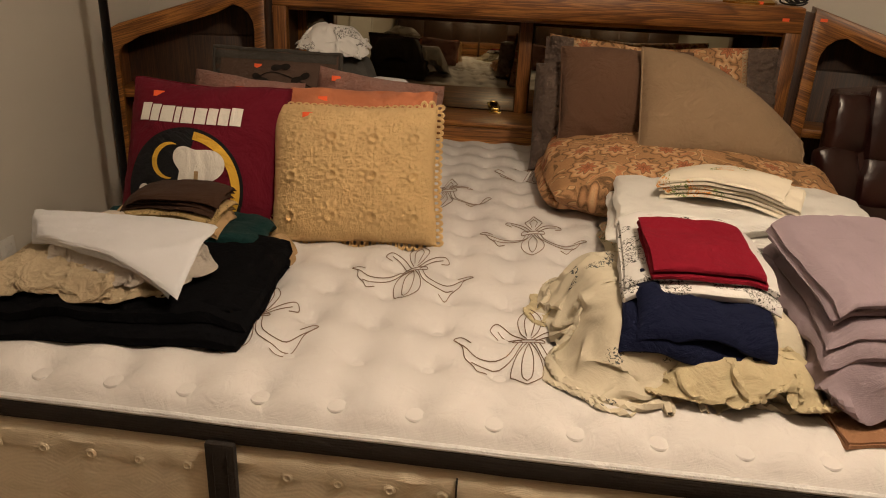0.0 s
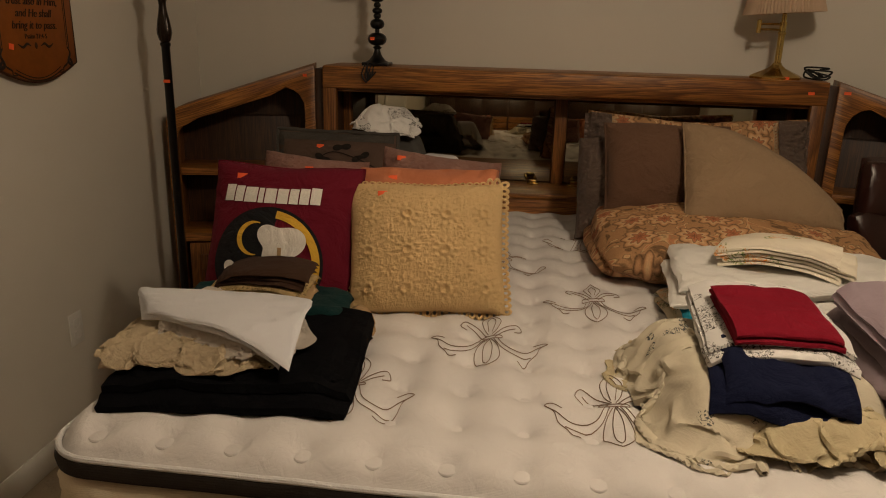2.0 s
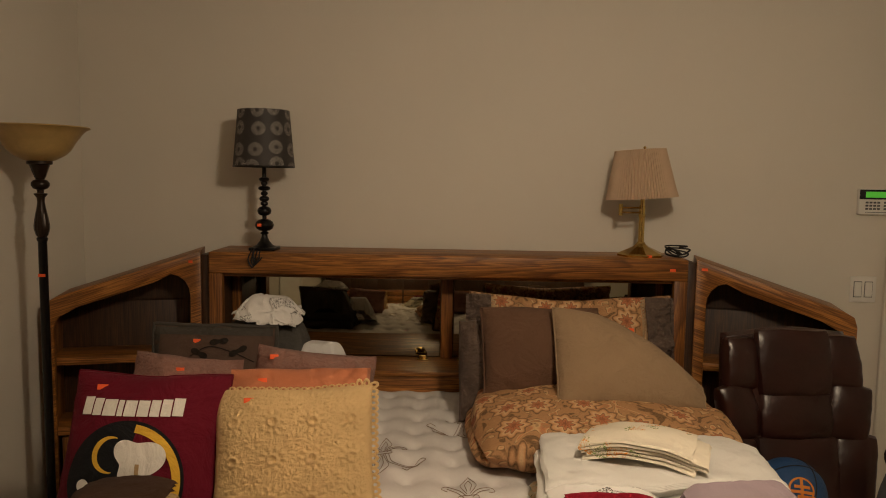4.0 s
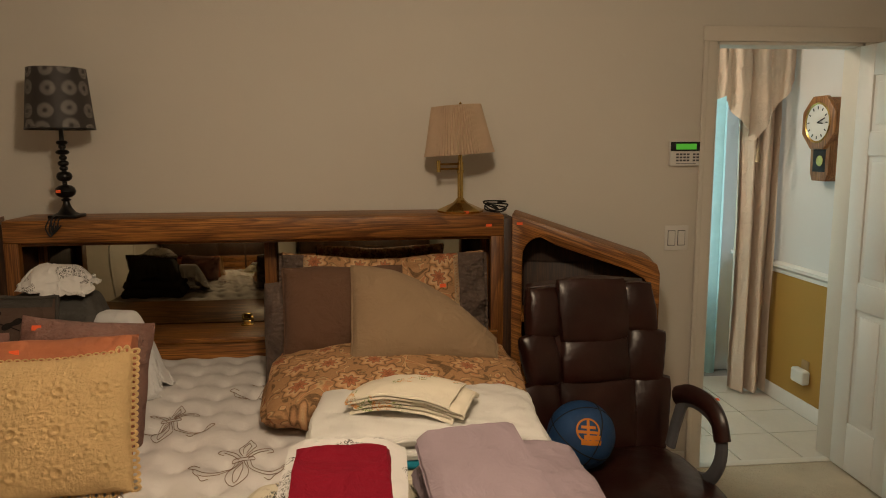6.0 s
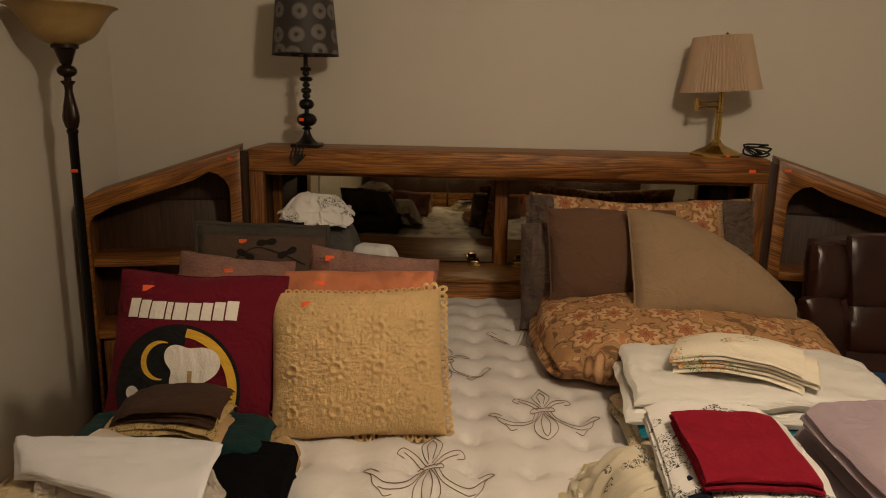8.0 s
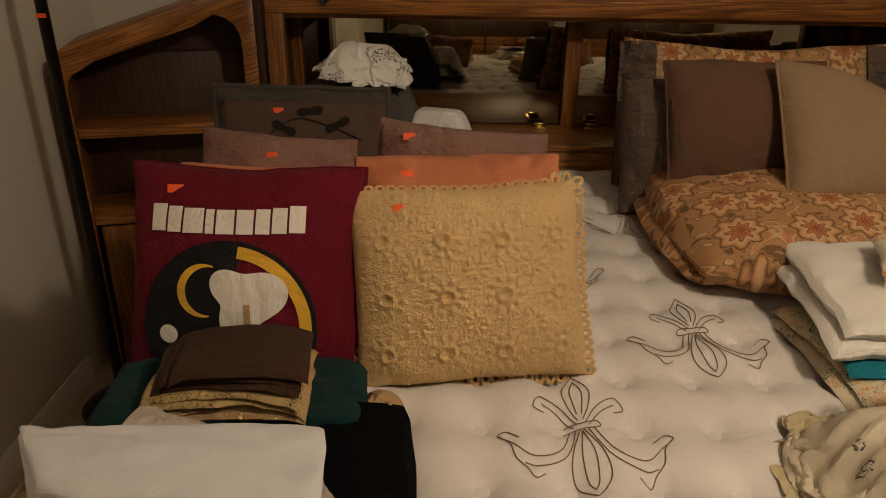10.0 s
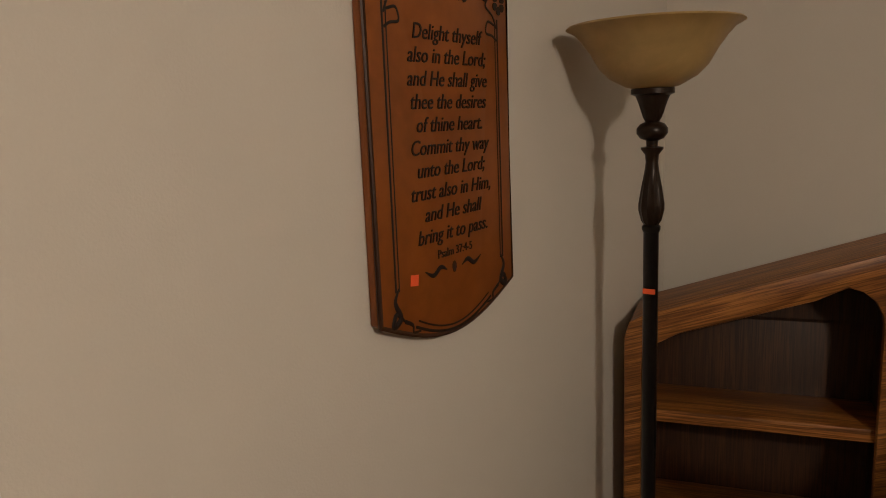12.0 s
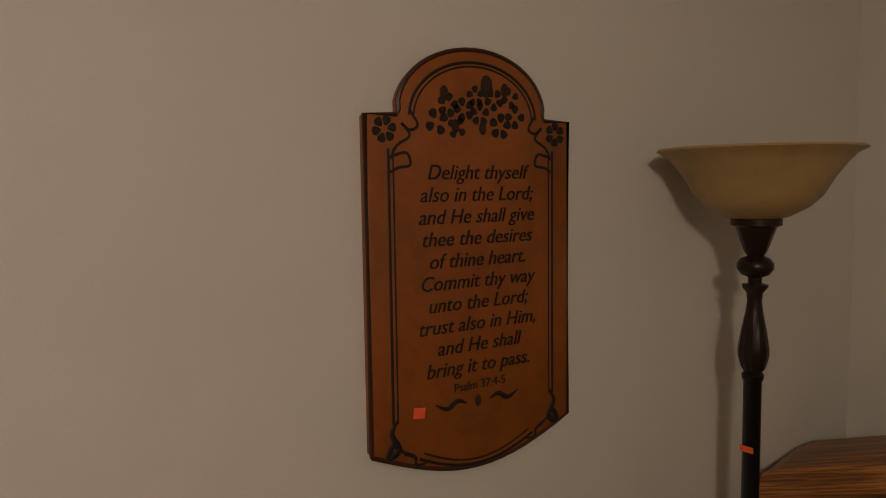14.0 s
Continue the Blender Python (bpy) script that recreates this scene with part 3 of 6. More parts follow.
def sprigged(name, base, ink, scale=9, cover=0.5, second=None):
    """Cotton sheeting with scattered sprigs."""
    m, n, l, b = nodes_of(name)
    v = coords(n, l)
    spot, fine = noise_tex(n, l, v, scale, 2), noise_tex(n, l, v, scale * 9, 3, 0.6, 2.5)
    inside = math_node(n, l, "GREATER_THAN", spot, cover + 0.1)
    line = math_node(n, l, "MULTIPLY", inside, math_node(n, l, "GREATER_THAN", fine, 0.54))
    shade = noise_tex(n, l, v, 4, 4)
    col = ramp(n, l, shade, [(0.3, tone(base, 0.88)), (0.7, base)])
    inkc = ramp(n, l, noise_tex(n, l, v, scale * 1.7, 1), [(0.49, ink), (0.53, second or ink)])
    l.new(mixed(n, l, line, col, inkc), b.inputs["Base Color"])
    b.inputs["Roughness"].default_value = 0.88
    b.inputs["Specular IOR Level"].default_value = 0.12
    add_bump(n, l, b, noise_tex(n, l, v, 16, 6, 0.6, 0.8), 0.5, 0.01)
    return m


def burst_shade():
    """Black lampshade card printed with pale dandelion rings."""
    m, n, l, b = nodes_of("burst_print")
    v = coords(n, l, (1, 1, 1), "UV", False)
    vo = n.new("ShaderNodeTexVoronoi")
    vo.voronoi_dimensions = "2D"
    vo.inputs["Scale"].default_value, vo.inputs["Randomness"].default_value = 1.0, 0.35
    l.new(v, vo.inputs["Vector"])
    dv = n.new("ShaderNodeVectorMath")
    dv.operation = "SUBTRACT"
    l.new(v, dv.inputs[0])
    l.new(vo.outputs["Position"], dv.inputs[1])
    sp = n.new("ShaderNodeSeparateXYZ")
    l.new(dv.outputs[0], sp.inputs[0])
    ang = math_node(n, l, "ARCTAN2", sp.outputs[1], sp.outputs[0])
    spoke = math_node(n, l, "GREATER_THAN", math_node(n, l, "SINE", math_node(n, l, "MULTIPLY", ang, 26.0)), 0.1)
    d = vo.outputs["Distance"]
    ring = math_node(n, l, "MULTIPLY", math_node(n, l, "LESS_THAN", d, 0.36), math_node(n, l, "GREATER_THAN", d, 0.10))
    dot = math_node(n, l, "GREATER_THAN", math_node(n, l, "SINE", math_node(n, l, "MULTIPLY", d, 95.0)), -0.55)
    f = math_node(n, l, "MULTIPLY", math_node(n, l, "MULTIPLY", ring, spoke), dot)
    grain = noise_tex(n, l, coords(n, l), 300, 3)
    dark = ramp(n, l, grain, [(0.3, (0.022, 0.018, 0.018)), (0.7, (0.040, 0.034, 0.033))])
    l.new(mixed(n, l, f, dark, (0.40, 0.37, 0.33)), b.inputs["Base Color"])
    b.inputs["Roughness"].default_value = 0.6
    add_bump(n, l, b, grain, 0.2, 0.002)
    return m


def see_through(name, c, amount, rough=0.6, kind="cloth", vary=0.06):
    """Thin cloth or frosted glass that lets light through."""
    m, n, l, b = nodes_of(name)
    v = coords(n, l)
    f = noise_tex(n, l, v, 7, 5, 0.6, 1.5)
    col = ramp(n, l, f, [(0.3, tone(c, 1 - vary)), (0.7, tone(c, 1 + vary))])
    l.new(col, b.inputs["Base Color"])
    b.inputs["Roughness"].default_value = rough
    tr, mx = n.new("ShaderNodeBsdfTranslucent"), n.new("ShaderNodeMixShader")
    l.new(col, tr.inputs[0])
    mx.inputs[0].default_value = amount
    l.new(b.outputs[0], mx.inputs[1])
    l.new(tr.outputs[0], mx.inputs[2])
    l.new(mx.outputs[0], n["Material Output"].inputs[0])
    return m


def glass(name, rough=0.0):
    m, n, l, b = nodes_of(name)
    b.inputs["Transmission Weight"].default_value, b.inputs["Roughness"].default_value = 1.0, rough
    return m


MATS["leather"] = leather()
MATS["tapestry"] = tapestry()
MATS["burst"] = burst_shade()
MATS["cream_sprig"] = sprigged("cream_sprig_sheet", (0.58, 0.52, 0.40), (0.09, 0.09, 0.09), 9, 0.50)
MATS["plain_cream"] = cloth("cream_sheet", (0.54, 0.455, 0.29), 0.88, 400, 0.2, 0.1, 0.1, 14, 0.5)
MATS["white_sprig"] = sprigged("white_sprig_sheet", (0.70, 0.68, 0.66), (0.06, 0.055, 0.05), 11, 0.46)
MATS["orchard"] = sprigged("orchard_print_sheet", (0.78, 0.71, 0.58), (0.66, 0.26, 0.03), 9, 0.49, (0.16, 0.22, 0.05))
MATS["botanic"] = sprigged("botanic_print_sheet", (0.62, 0.56, 0.42), (0.10, 0.13, 0.05), 16, 0.36, (0.55, 0.22, 0.06))
MATS["camo"] = sprigged("leafy_print", (0.45, 0.32, 0.15), (0.06, 0.035, 0.015), 22, 0.36, (0.14, 0.10, 0.03))
MATS["amber"] = see_through("amber_frosted_glass", (0.56, 0.40, 0.16), 0.35, 0.3, vary=0.12)
MATS["pleat"] = see_through("pleated_linen", (0.62, 0.46, 0.32), 0.3, 0.8)
MATS["sheer"] = see_through("aqua_sheer", (0.60, 0.77, 0.76), 0.75, 0.8)
MATS["pane"] = glass("window_glass")
MIRROR, _n, _l, _b = nodes_of("mirror_silver")
_b.inputs["Metallic"].default_value, _b.inputs["Roughness"].default_value = 1.0, 0.03
_v = coords(_n, _l)
_l.new(ramp(_n, _l, noise_tex(_n, _l, _v, 5, 4), [(0.3, (0.34, 0.31, 0.23)), (0.7, (0.42, 0.38, 0.28))]), _b.inputs["Base Color"])
MATS["mirror"] = MIRROR
LCD, _n, _l, _b = nodes_of("lit_green_display")
_b.inputs["Base Color"].default_value = (0.05, 0.3, 0.03, 1)
_b.inputs["Emission Color"].default_value = (0.12, 0.62, 0.05, 1)
_b.inputs["Emission Strength"].default_value = 0.35
MATS["lcd"] = LCD

# ---- structure ----
LEFT, BACK, RIGHT, FRONT, TOP = -1.66, 0.30, 3.4, -4.3, 2.44
DL, DR, DH = 2.023, 2.744, 2.05          # doorway
HX, HY = 2.96, 1.80                      # next room: right wall, window wall


def wall(name, label, boxes, material):
    bm = None
    for b6 in boxes:
        bm = box(*b6, bevel=0.0, bm=bm)
    return solid(name, bm, material, Matrix(), label, "wall", kind="structure", smooth=False)


wall("wall_left", "plain beige painted bedroom wall with a plaque on it", [(LEFT - 0.12, FRONT - 0.12, 0, LEFT, BACK + 0.12, TOP)], MATS["wall"])
wall("wall_back", "plain beige painted wall behind the headboard", [
    (LEFT, BACK, 0, DL, BACK + 0.12, TOP), (DL, BACK, DH, DR, BACK + 0.12, TOP), (DR, BACK, 0, RIGHT, BACK + 0.12, TOP)], MATS["wall"])
wall("wall_right", "plain beige painted bedroom wall", [(RIGHT, FRONT - 0.12, 0, RIGHT + 0.12, BACK + 0.12, TOP)], MATS["wall"])
wall("wall_front", "plain beige painted bedroom wall", [(LEFT, FRONT - 0.12, 0, RIGHT, FRONT, TOP)], MATS["wall"])
wall("wall_hall_right", "two-tone wall, pale above and ochre below a white rail", [(HX, BACK + 0.12, 0.0, HX + 0.12, HY + 0.12, TOP)], MATS["cool_wall"])
wall("wall_hall_left", "plain pale wall of the next room", [(-0.62, BACK + 0.12, 0, -0.5, HY + 0.12, TOP)], MATS["cool_wall"])
wall("wall_hall_window", "pale wall with a wide curtained window", [
    (-0.5, HY, 0, 0.9, HY + 0.12, TOP), (0.9, HY, 0, HX, HY + 0.12, 0.35), (0.9, HY, 2.15, HX, HY + 0.12, TOP), (2.85, HY, 0.35, HX, HY + 0.12, 2.15)],
    MATS["cool_wall"])
solid("ceiling", box(LEFT - 0.12, FRONT - 0.12, TOP, RIGHT + 0.12, HY + 0.12, TOP + 0.1, 0), MATS["ceil"], Matrix(),
      "white textured ceiling", "ceiling", kind="structure", smooth=False)
solid("floor", box(LEFT - 0.12, FRONT - 0.12, -0.12, RIGHT + 0.12, BACK, 0, 0), MATS["carpet"], Matrix(),
      "beige cut-pile carpet floor", "floor", kind="structure", smooth=False)
hall_floor = solid("floor_hall", box(-0.62, BACK, -0.12, HX + 0.12, HY + 0.12, -0.004, 0), MATS["grout"], Matrix(),
                   "pale square ceramic floor tiles with grout lines", "floor", kind="structure", smooth=False)
ochre = solid("wainscot", box(HX - 0.004, BACK + 0.12, 0.09, HX, HY, 0.80, 0), MATS["ochre"], Matrix(),
              "ochre painted lower wall below a white chair rail", "wainscot", kind="structure", smooth=False)
rail_prof = [(0, 0.795), (-0.012, 0.80), (-0.014, 0.822), (-0.03, 0.838), (-0.03, 0.856), (-0.012, 0.868), (0, 0.87)]
rail = prism([(HX + a, b) for a, b in rail_prof], BACK + 0.12, HY)
solid("chair_rail", rail, MATS["white"], Matrix(), "moulded white chair rail along the wall", "trim", kind="structure")


def baseboard(name, m, length, h=0.09):
    prof = [(0, 0), (0, h), (-0.006, h), (-0.013, h - 0.015), (-0.014, 0)]
    return solid(name, prism(prof, 0, length), MATS["white"], m, "white painted baseboard", "baseboard", kind="structure")


baseboard("baseboard", pose(HX, BACK + 0.12, 0), HY - BACK - 0.12)
baseboard("baseboard", pose(LEFT, -0.2, 0, 0, 0, 180), 1.36)
baseboard("baseboard", pose(DL - 0.071, BACK, 0, 0, 0, 90), 0.28)

# doorway casing
casing = thing("door_casing", pose(0, 0, 0), "white moulded casing round the open doorway", "trim", kind="structure")
for side in (-1, 1):
    x = DL if side < 0 else DR
    part("casing_upright", box(min(x, x + side * 0.065), BACK - 0.018, 0, max(x, x + side * 0.065), BACK, DH + 0.0, 0.005), MATS["trim"], casing)
    part("casing_edge", box(min(x + side * 0.045, x + side * 0.069), BACK - 0.026, 0, max(x + side * 0.045, x + side * 0.069), BACK - 0.015, DH, 0.004), MATS["trim"], casing)
    part("jamb", box(min(x, x - side * 0.014), BACK - 0.004, 0, max(x, x - side * 0.014), BACK + 0.124, DH, 0.002), MATS["trim"], casing)
part("casing_head", box(DL - 0.069, BACK - 0.02, DH, DR + 0.069, BACK, DH + 0.068, 0.005), MATS["trim"], casing)
part("jamb_head", box(DL, BACK - 0.004, DH - 0.014, DR, BACK + 0.124, DH, 0.002), MATS["trim"], casing)
part("strike_plate", box(DL + 0.013, BACK + 0.03, 0.96, DL + 0.0165, BACK + 0.06, 1.03, 0.001), MATS["brass"], casing, "small brass strike plate")

# open door leaf, swung into the bedroom, modelled from its hinge along +x
door = thing("door_1", pose(DR - 0.016, BACK - 0.02, 0.012, 0, 0, -92), "white six-panel interior door standing open", "door", kind="structure")
DW, DT = 0.70, 0.035
cols, rows_z = [(0.11, 0.31), (0.39, 0.59)], [(0.24, 0.80), (0.93, 1.52), (1.63, 1.88)]
leaf = box(0, -DT / 2 + 0.008, 0, DW, DT / 2 - 0.008, 2.02, 0.002)
part("core", leaf, MATS["white"], door)
for x0, x1 in ((0, 0.11), (0.31, 0.39), (0.59, DW)):
    part("stile", box(x0, -DT / 2, 0, x1, DT / 2, 2.02, 0.004), MATS["white"], door)
for x0, x1 in cols:
    for z0, z1 in ((0, 0.24), (0.80, 0.93), (1.52, 1.63), (1.88, 2.02)):
        part("door_rail", box(x0, -DT / 2, z0, x1, DT / 2, z1, 0.004), MATS["white"], door)
    for z0, z1 in rows_z:
        part("panel", box(x0 + 0.03, -DT / 2 + 0.003, z0 + 0.03, x1 - 0.03, DT / 2 - 0.003, z1 - 0.03, 0.004), MATS["white"], door)
knob = lathe([(0.028, 0), (0.028, 0.006), (0.01, 0.01), (0.01, 0.03), (0.024, 0.04), (0.027, 0.055), (0.02, 0.066), (0, 0.068)], 24,
             axis_m=pose(DW - 0.06, -DT / 2, 0.95, 90))
part("door_knob", knob, MATS["brass"], door, "round brass door knob")

# casing of another doorway on the plaque wall, seen at its edge
closet = thing("door_2", pose(LEFT, -1.56, 0), "white casing and flat white closet door", "door", kind="structure")
part("casing_upright", box(0, -0.07, 0, 0.018, 0, 2.12, 0.005), MATS["white"], closet)
part("casing_upright", box(0, -0.93, 0, 0.018, -0.86, 2.12, 0.005), MATS["white"], closet)
part("casing_head", box(0, -0.86, 2.05, 0.018, -0.07, 2.12, 0.005), MATS["white"], closet)
part("leaf", box(0, -0.857, 0.01, 0.008, -0.073, 2.047, 0.002), MATS["white"], closet)

# hall tiles, laid on the diagonal grid of the doorway
T = 0.33
tile_me = mesh_of("tile", box(-T / 2 + 0.003, -T / 2 + 0.003, -0.004, T / 2 - 0.003, T / 2 - 0.003, 0.003, 0.002, 1), MATS["tile"], False)
for i in range(8):
    for j in range(5):
        x, y = 2.78 - i * T, 0.34 + T / 2 + j * T
        if y < HY - T / 2:
            part("tile", tile_me, None, hall_floor, m=pose(x, y, -0.001))
solid("threshold", box(DL, BACK - 0.01, 0.0, DR, BACK + 0.045, 0.006, 0.003), MATS["tile"], Matrix(), "pale tile threshold strip in the doorway", "threshold", kind="structure")

# window of the next room
window = thing("window_1", pose(1.875, HY + 0.06, 0.35), "wide white-framed window behind sheer curtains", "window", kind="structure")
for x0, z0, x1, z1 in ((-0.975, 0, -0.92, 1.8), (0.92, 0, 0.975, 1.8), (-0.92, 0, 0.92, 0.05), (-0.92, 1.75, 0.92, 1.8), (-0.03, 0.05, 0.03, 1.75)):
    part("window_frame", box(x0, -0.03, z0, x1, 0.03, z1, 0.004), MATS["white"], window)
for x0, x1 in ((-0.92, -0.03), (0.03, 0.92)):
    pane = part("pane", box(x0, -0.003, 0.05, x1, 0.003, 1.75, 0), MATS["pane"], window)
    pane.visible_shadow = False
solid("ground", box(-60, 2.2, -0.6, 60, 90, -0.5, 0), paint("lawn", (0.07, 0.11, 0.03), 0.9, 0.3), Matrix(), "open green lawn outside the window", "ground", kind="structure", smooth=False)


def hanging(width, z0, z1, folds, depth, seed, flare=0.0, n=90):
    """A gathered cloth panel hanging in x and z; hem from z0(u)."""
    bm, rows = bmesh.new(), []
    for j in range(25):
        v = j / 24
        row = []
        for i in range(n + 1):
            u = i / n
            lo = z0(u) if callable(z0) else z0
            z = z1 + (lo - z1) * v
            ph = u * folds * 2 * math.pi + 0.8 * frac(u * 2, v, 0, 1.5, seed)
            y = depth * math.sin(ph) * (0.75 + 0.35 * v) + 0.3 * depth * math.sin(ph * 2.3 + seed)
            x = (u - 0.5) * width * (1 + flare * v) + 0.2 * depth * math.cos(ph)
            row.append(bm.verts.new((x, y, z)))
        rows.append(row)
    for a, b in zip(rows, rows[1:]):
        for i in range(n):
            bm.faces.new((a[i], a[i + 1], b[i + 1], b[i]))
    r = bmesh.ops.extrude_face_region(bm, geom=bm.faces[:])
    bmesh.ops.translate(bm, verts=[g for g in r["geom"] if isinstance(g, bmesh.types.BMVert)], vec=(0, 0.002, 0))
    return bm


solid("sheer_curtain", hanging(1.85, 0.03, 2.28, 16, 0.018, 3), MATS["sheer"], pose(1.86, 1.66, 0), "translucent aqua sheer curtain over the window", "curtain")
solid("drape", hanging(0.25, 0.02, 2.28, 2.6, 0.05, 5, -0.08), MATS["drape"], pose(2.825, 1.32, 0, 0, 0, -12), "blush satin drape hanging in folds beside the window", "curtain")


def val_hem(u):
    return 1.60 + 0.36 * (u - 0.45) / 0.55 if u > 0.45 else 1.60 + 0.24 * (0.45 - u) / 0.45


valance = solid("valance", hanging(0.42, val_hem, 2.26, 3.2, 0.022, 9), MATS["drape"], pose(2.735, 1.17, 0), "blush satin swag valance with a pointed hem and tassel", "curtain")
solid("valance", hanging(0.5, lambda u: 1.80 + 0.25 * abs(u - 0.5), 2.26, 3.5, 0.02, 4), MATS["drape"], pose(2.42, 1.27, 0), "blush satin swag valance over the sheer curtain", "curtain")
tas = lathe([(0.002, 0.10), (0.004, 0.07), (0.010, 0.06), (0.011, 0.045), (0.006, 0.04), (0.013, 0.02), (0.015, -0.02), (0.0, -0.025)], 16)
part("tassel", tas, MATS["fringe"], valance, "small gold tassel", pose(-0.02, -0.04, 1.50))
rodt = tube([(0.9, 1.29, 2.24), (2.95, 1.29, 2.24)], 0.012, 10, per=1)
solid("curtain_rod", rodt, MATS["white"], Matrix(), "white curtain rod above the window", "rod")

# ---- headboard: a bookcase with a mirrored back and two angled wings ----
headboard = thing("headboard", pose(0, 0, 0), "oak bookcase headboard with mirrored back and angled wing cabinets", "headboard")
BD = 0.28
part("top_board", box(-0.99, 0.02, 1.262, 0.99, BD, 1.302, 0.008), MATS["oak"], headboard)
part("top_rail", box(-0.99, 0.0, 1.21, 0.99, 0.028, 1.30, 0.007, 3), MATS["oak"], headboard, "grained oak front rail")
part("top_trim", box(-0.99, 0.03, 1.196, 0.99, 0.05, 1.262, 0.004), MATS["oak"], headboard)
for s in (-1, 1):
    x0, x1 = sorted((s * 0.99, s * 0.935))
    part("post", box(x0, 0.002, 0.05, x1, 0.04, 1.212, 0.004), MATS["oak_z"], headboard)
    x0, x1 = sorted((s * 0.985, s * 0.965))
    part("side_board", box(x0, 0.04, 0.05, x1, BD, 1.262, 0.002), MATS["oak_shaded"], headboard)
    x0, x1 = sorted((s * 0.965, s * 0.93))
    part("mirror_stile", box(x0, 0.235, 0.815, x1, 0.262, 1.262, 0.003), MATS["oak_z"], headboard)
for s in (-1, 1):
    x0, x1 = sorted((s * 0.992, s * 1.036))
    part("filler", box(x0, 0.03, 0.02, x1, 0.2, 1.285, 0.002), MATS["oak_shaded"], headboard)
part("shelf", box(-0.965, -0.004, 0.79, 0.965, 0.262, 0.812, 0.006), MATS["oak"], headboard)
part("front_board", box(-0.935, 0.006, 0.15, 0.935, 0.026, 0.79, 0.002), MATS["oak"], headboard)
part("back_board", box(-0.985, 0.262, 0.05, 0.985, BD, 1.262, 0.001), MATS["oak_shaded"], headboard)
part("mirror_stile", box(-0.026, 0.228, 0.812, 0.026, 0.256, 1.262, 0.004), MATS["oak_z"], headboard)
for x0, x1 in ((-0.93, -0.026), (0.026, 0.93)):
    part("mirror", box(x0, 0.246, 0.818, x1, 0.252, 1.262, 0.001), MATS["mirror"], headboard, "smoked mirror panel")
for x in (-0.13, 0.05):
    lt = box(x, 0.19, 0.812, x + 0.05, 0.226, 0.818, 0.001)
    box(x + 0.008, 0.20, 0.818, x + 0.042, 0.214, 0.832, 0.003, bm=lt)
    part("latch", lt, MATS["brass"], headboard, "small brass sliding latch")

INNER, OUTER, Z_IN, Z_OUT = (1.03, 0.022), (1.615, -0.13), 1.302, 1.105


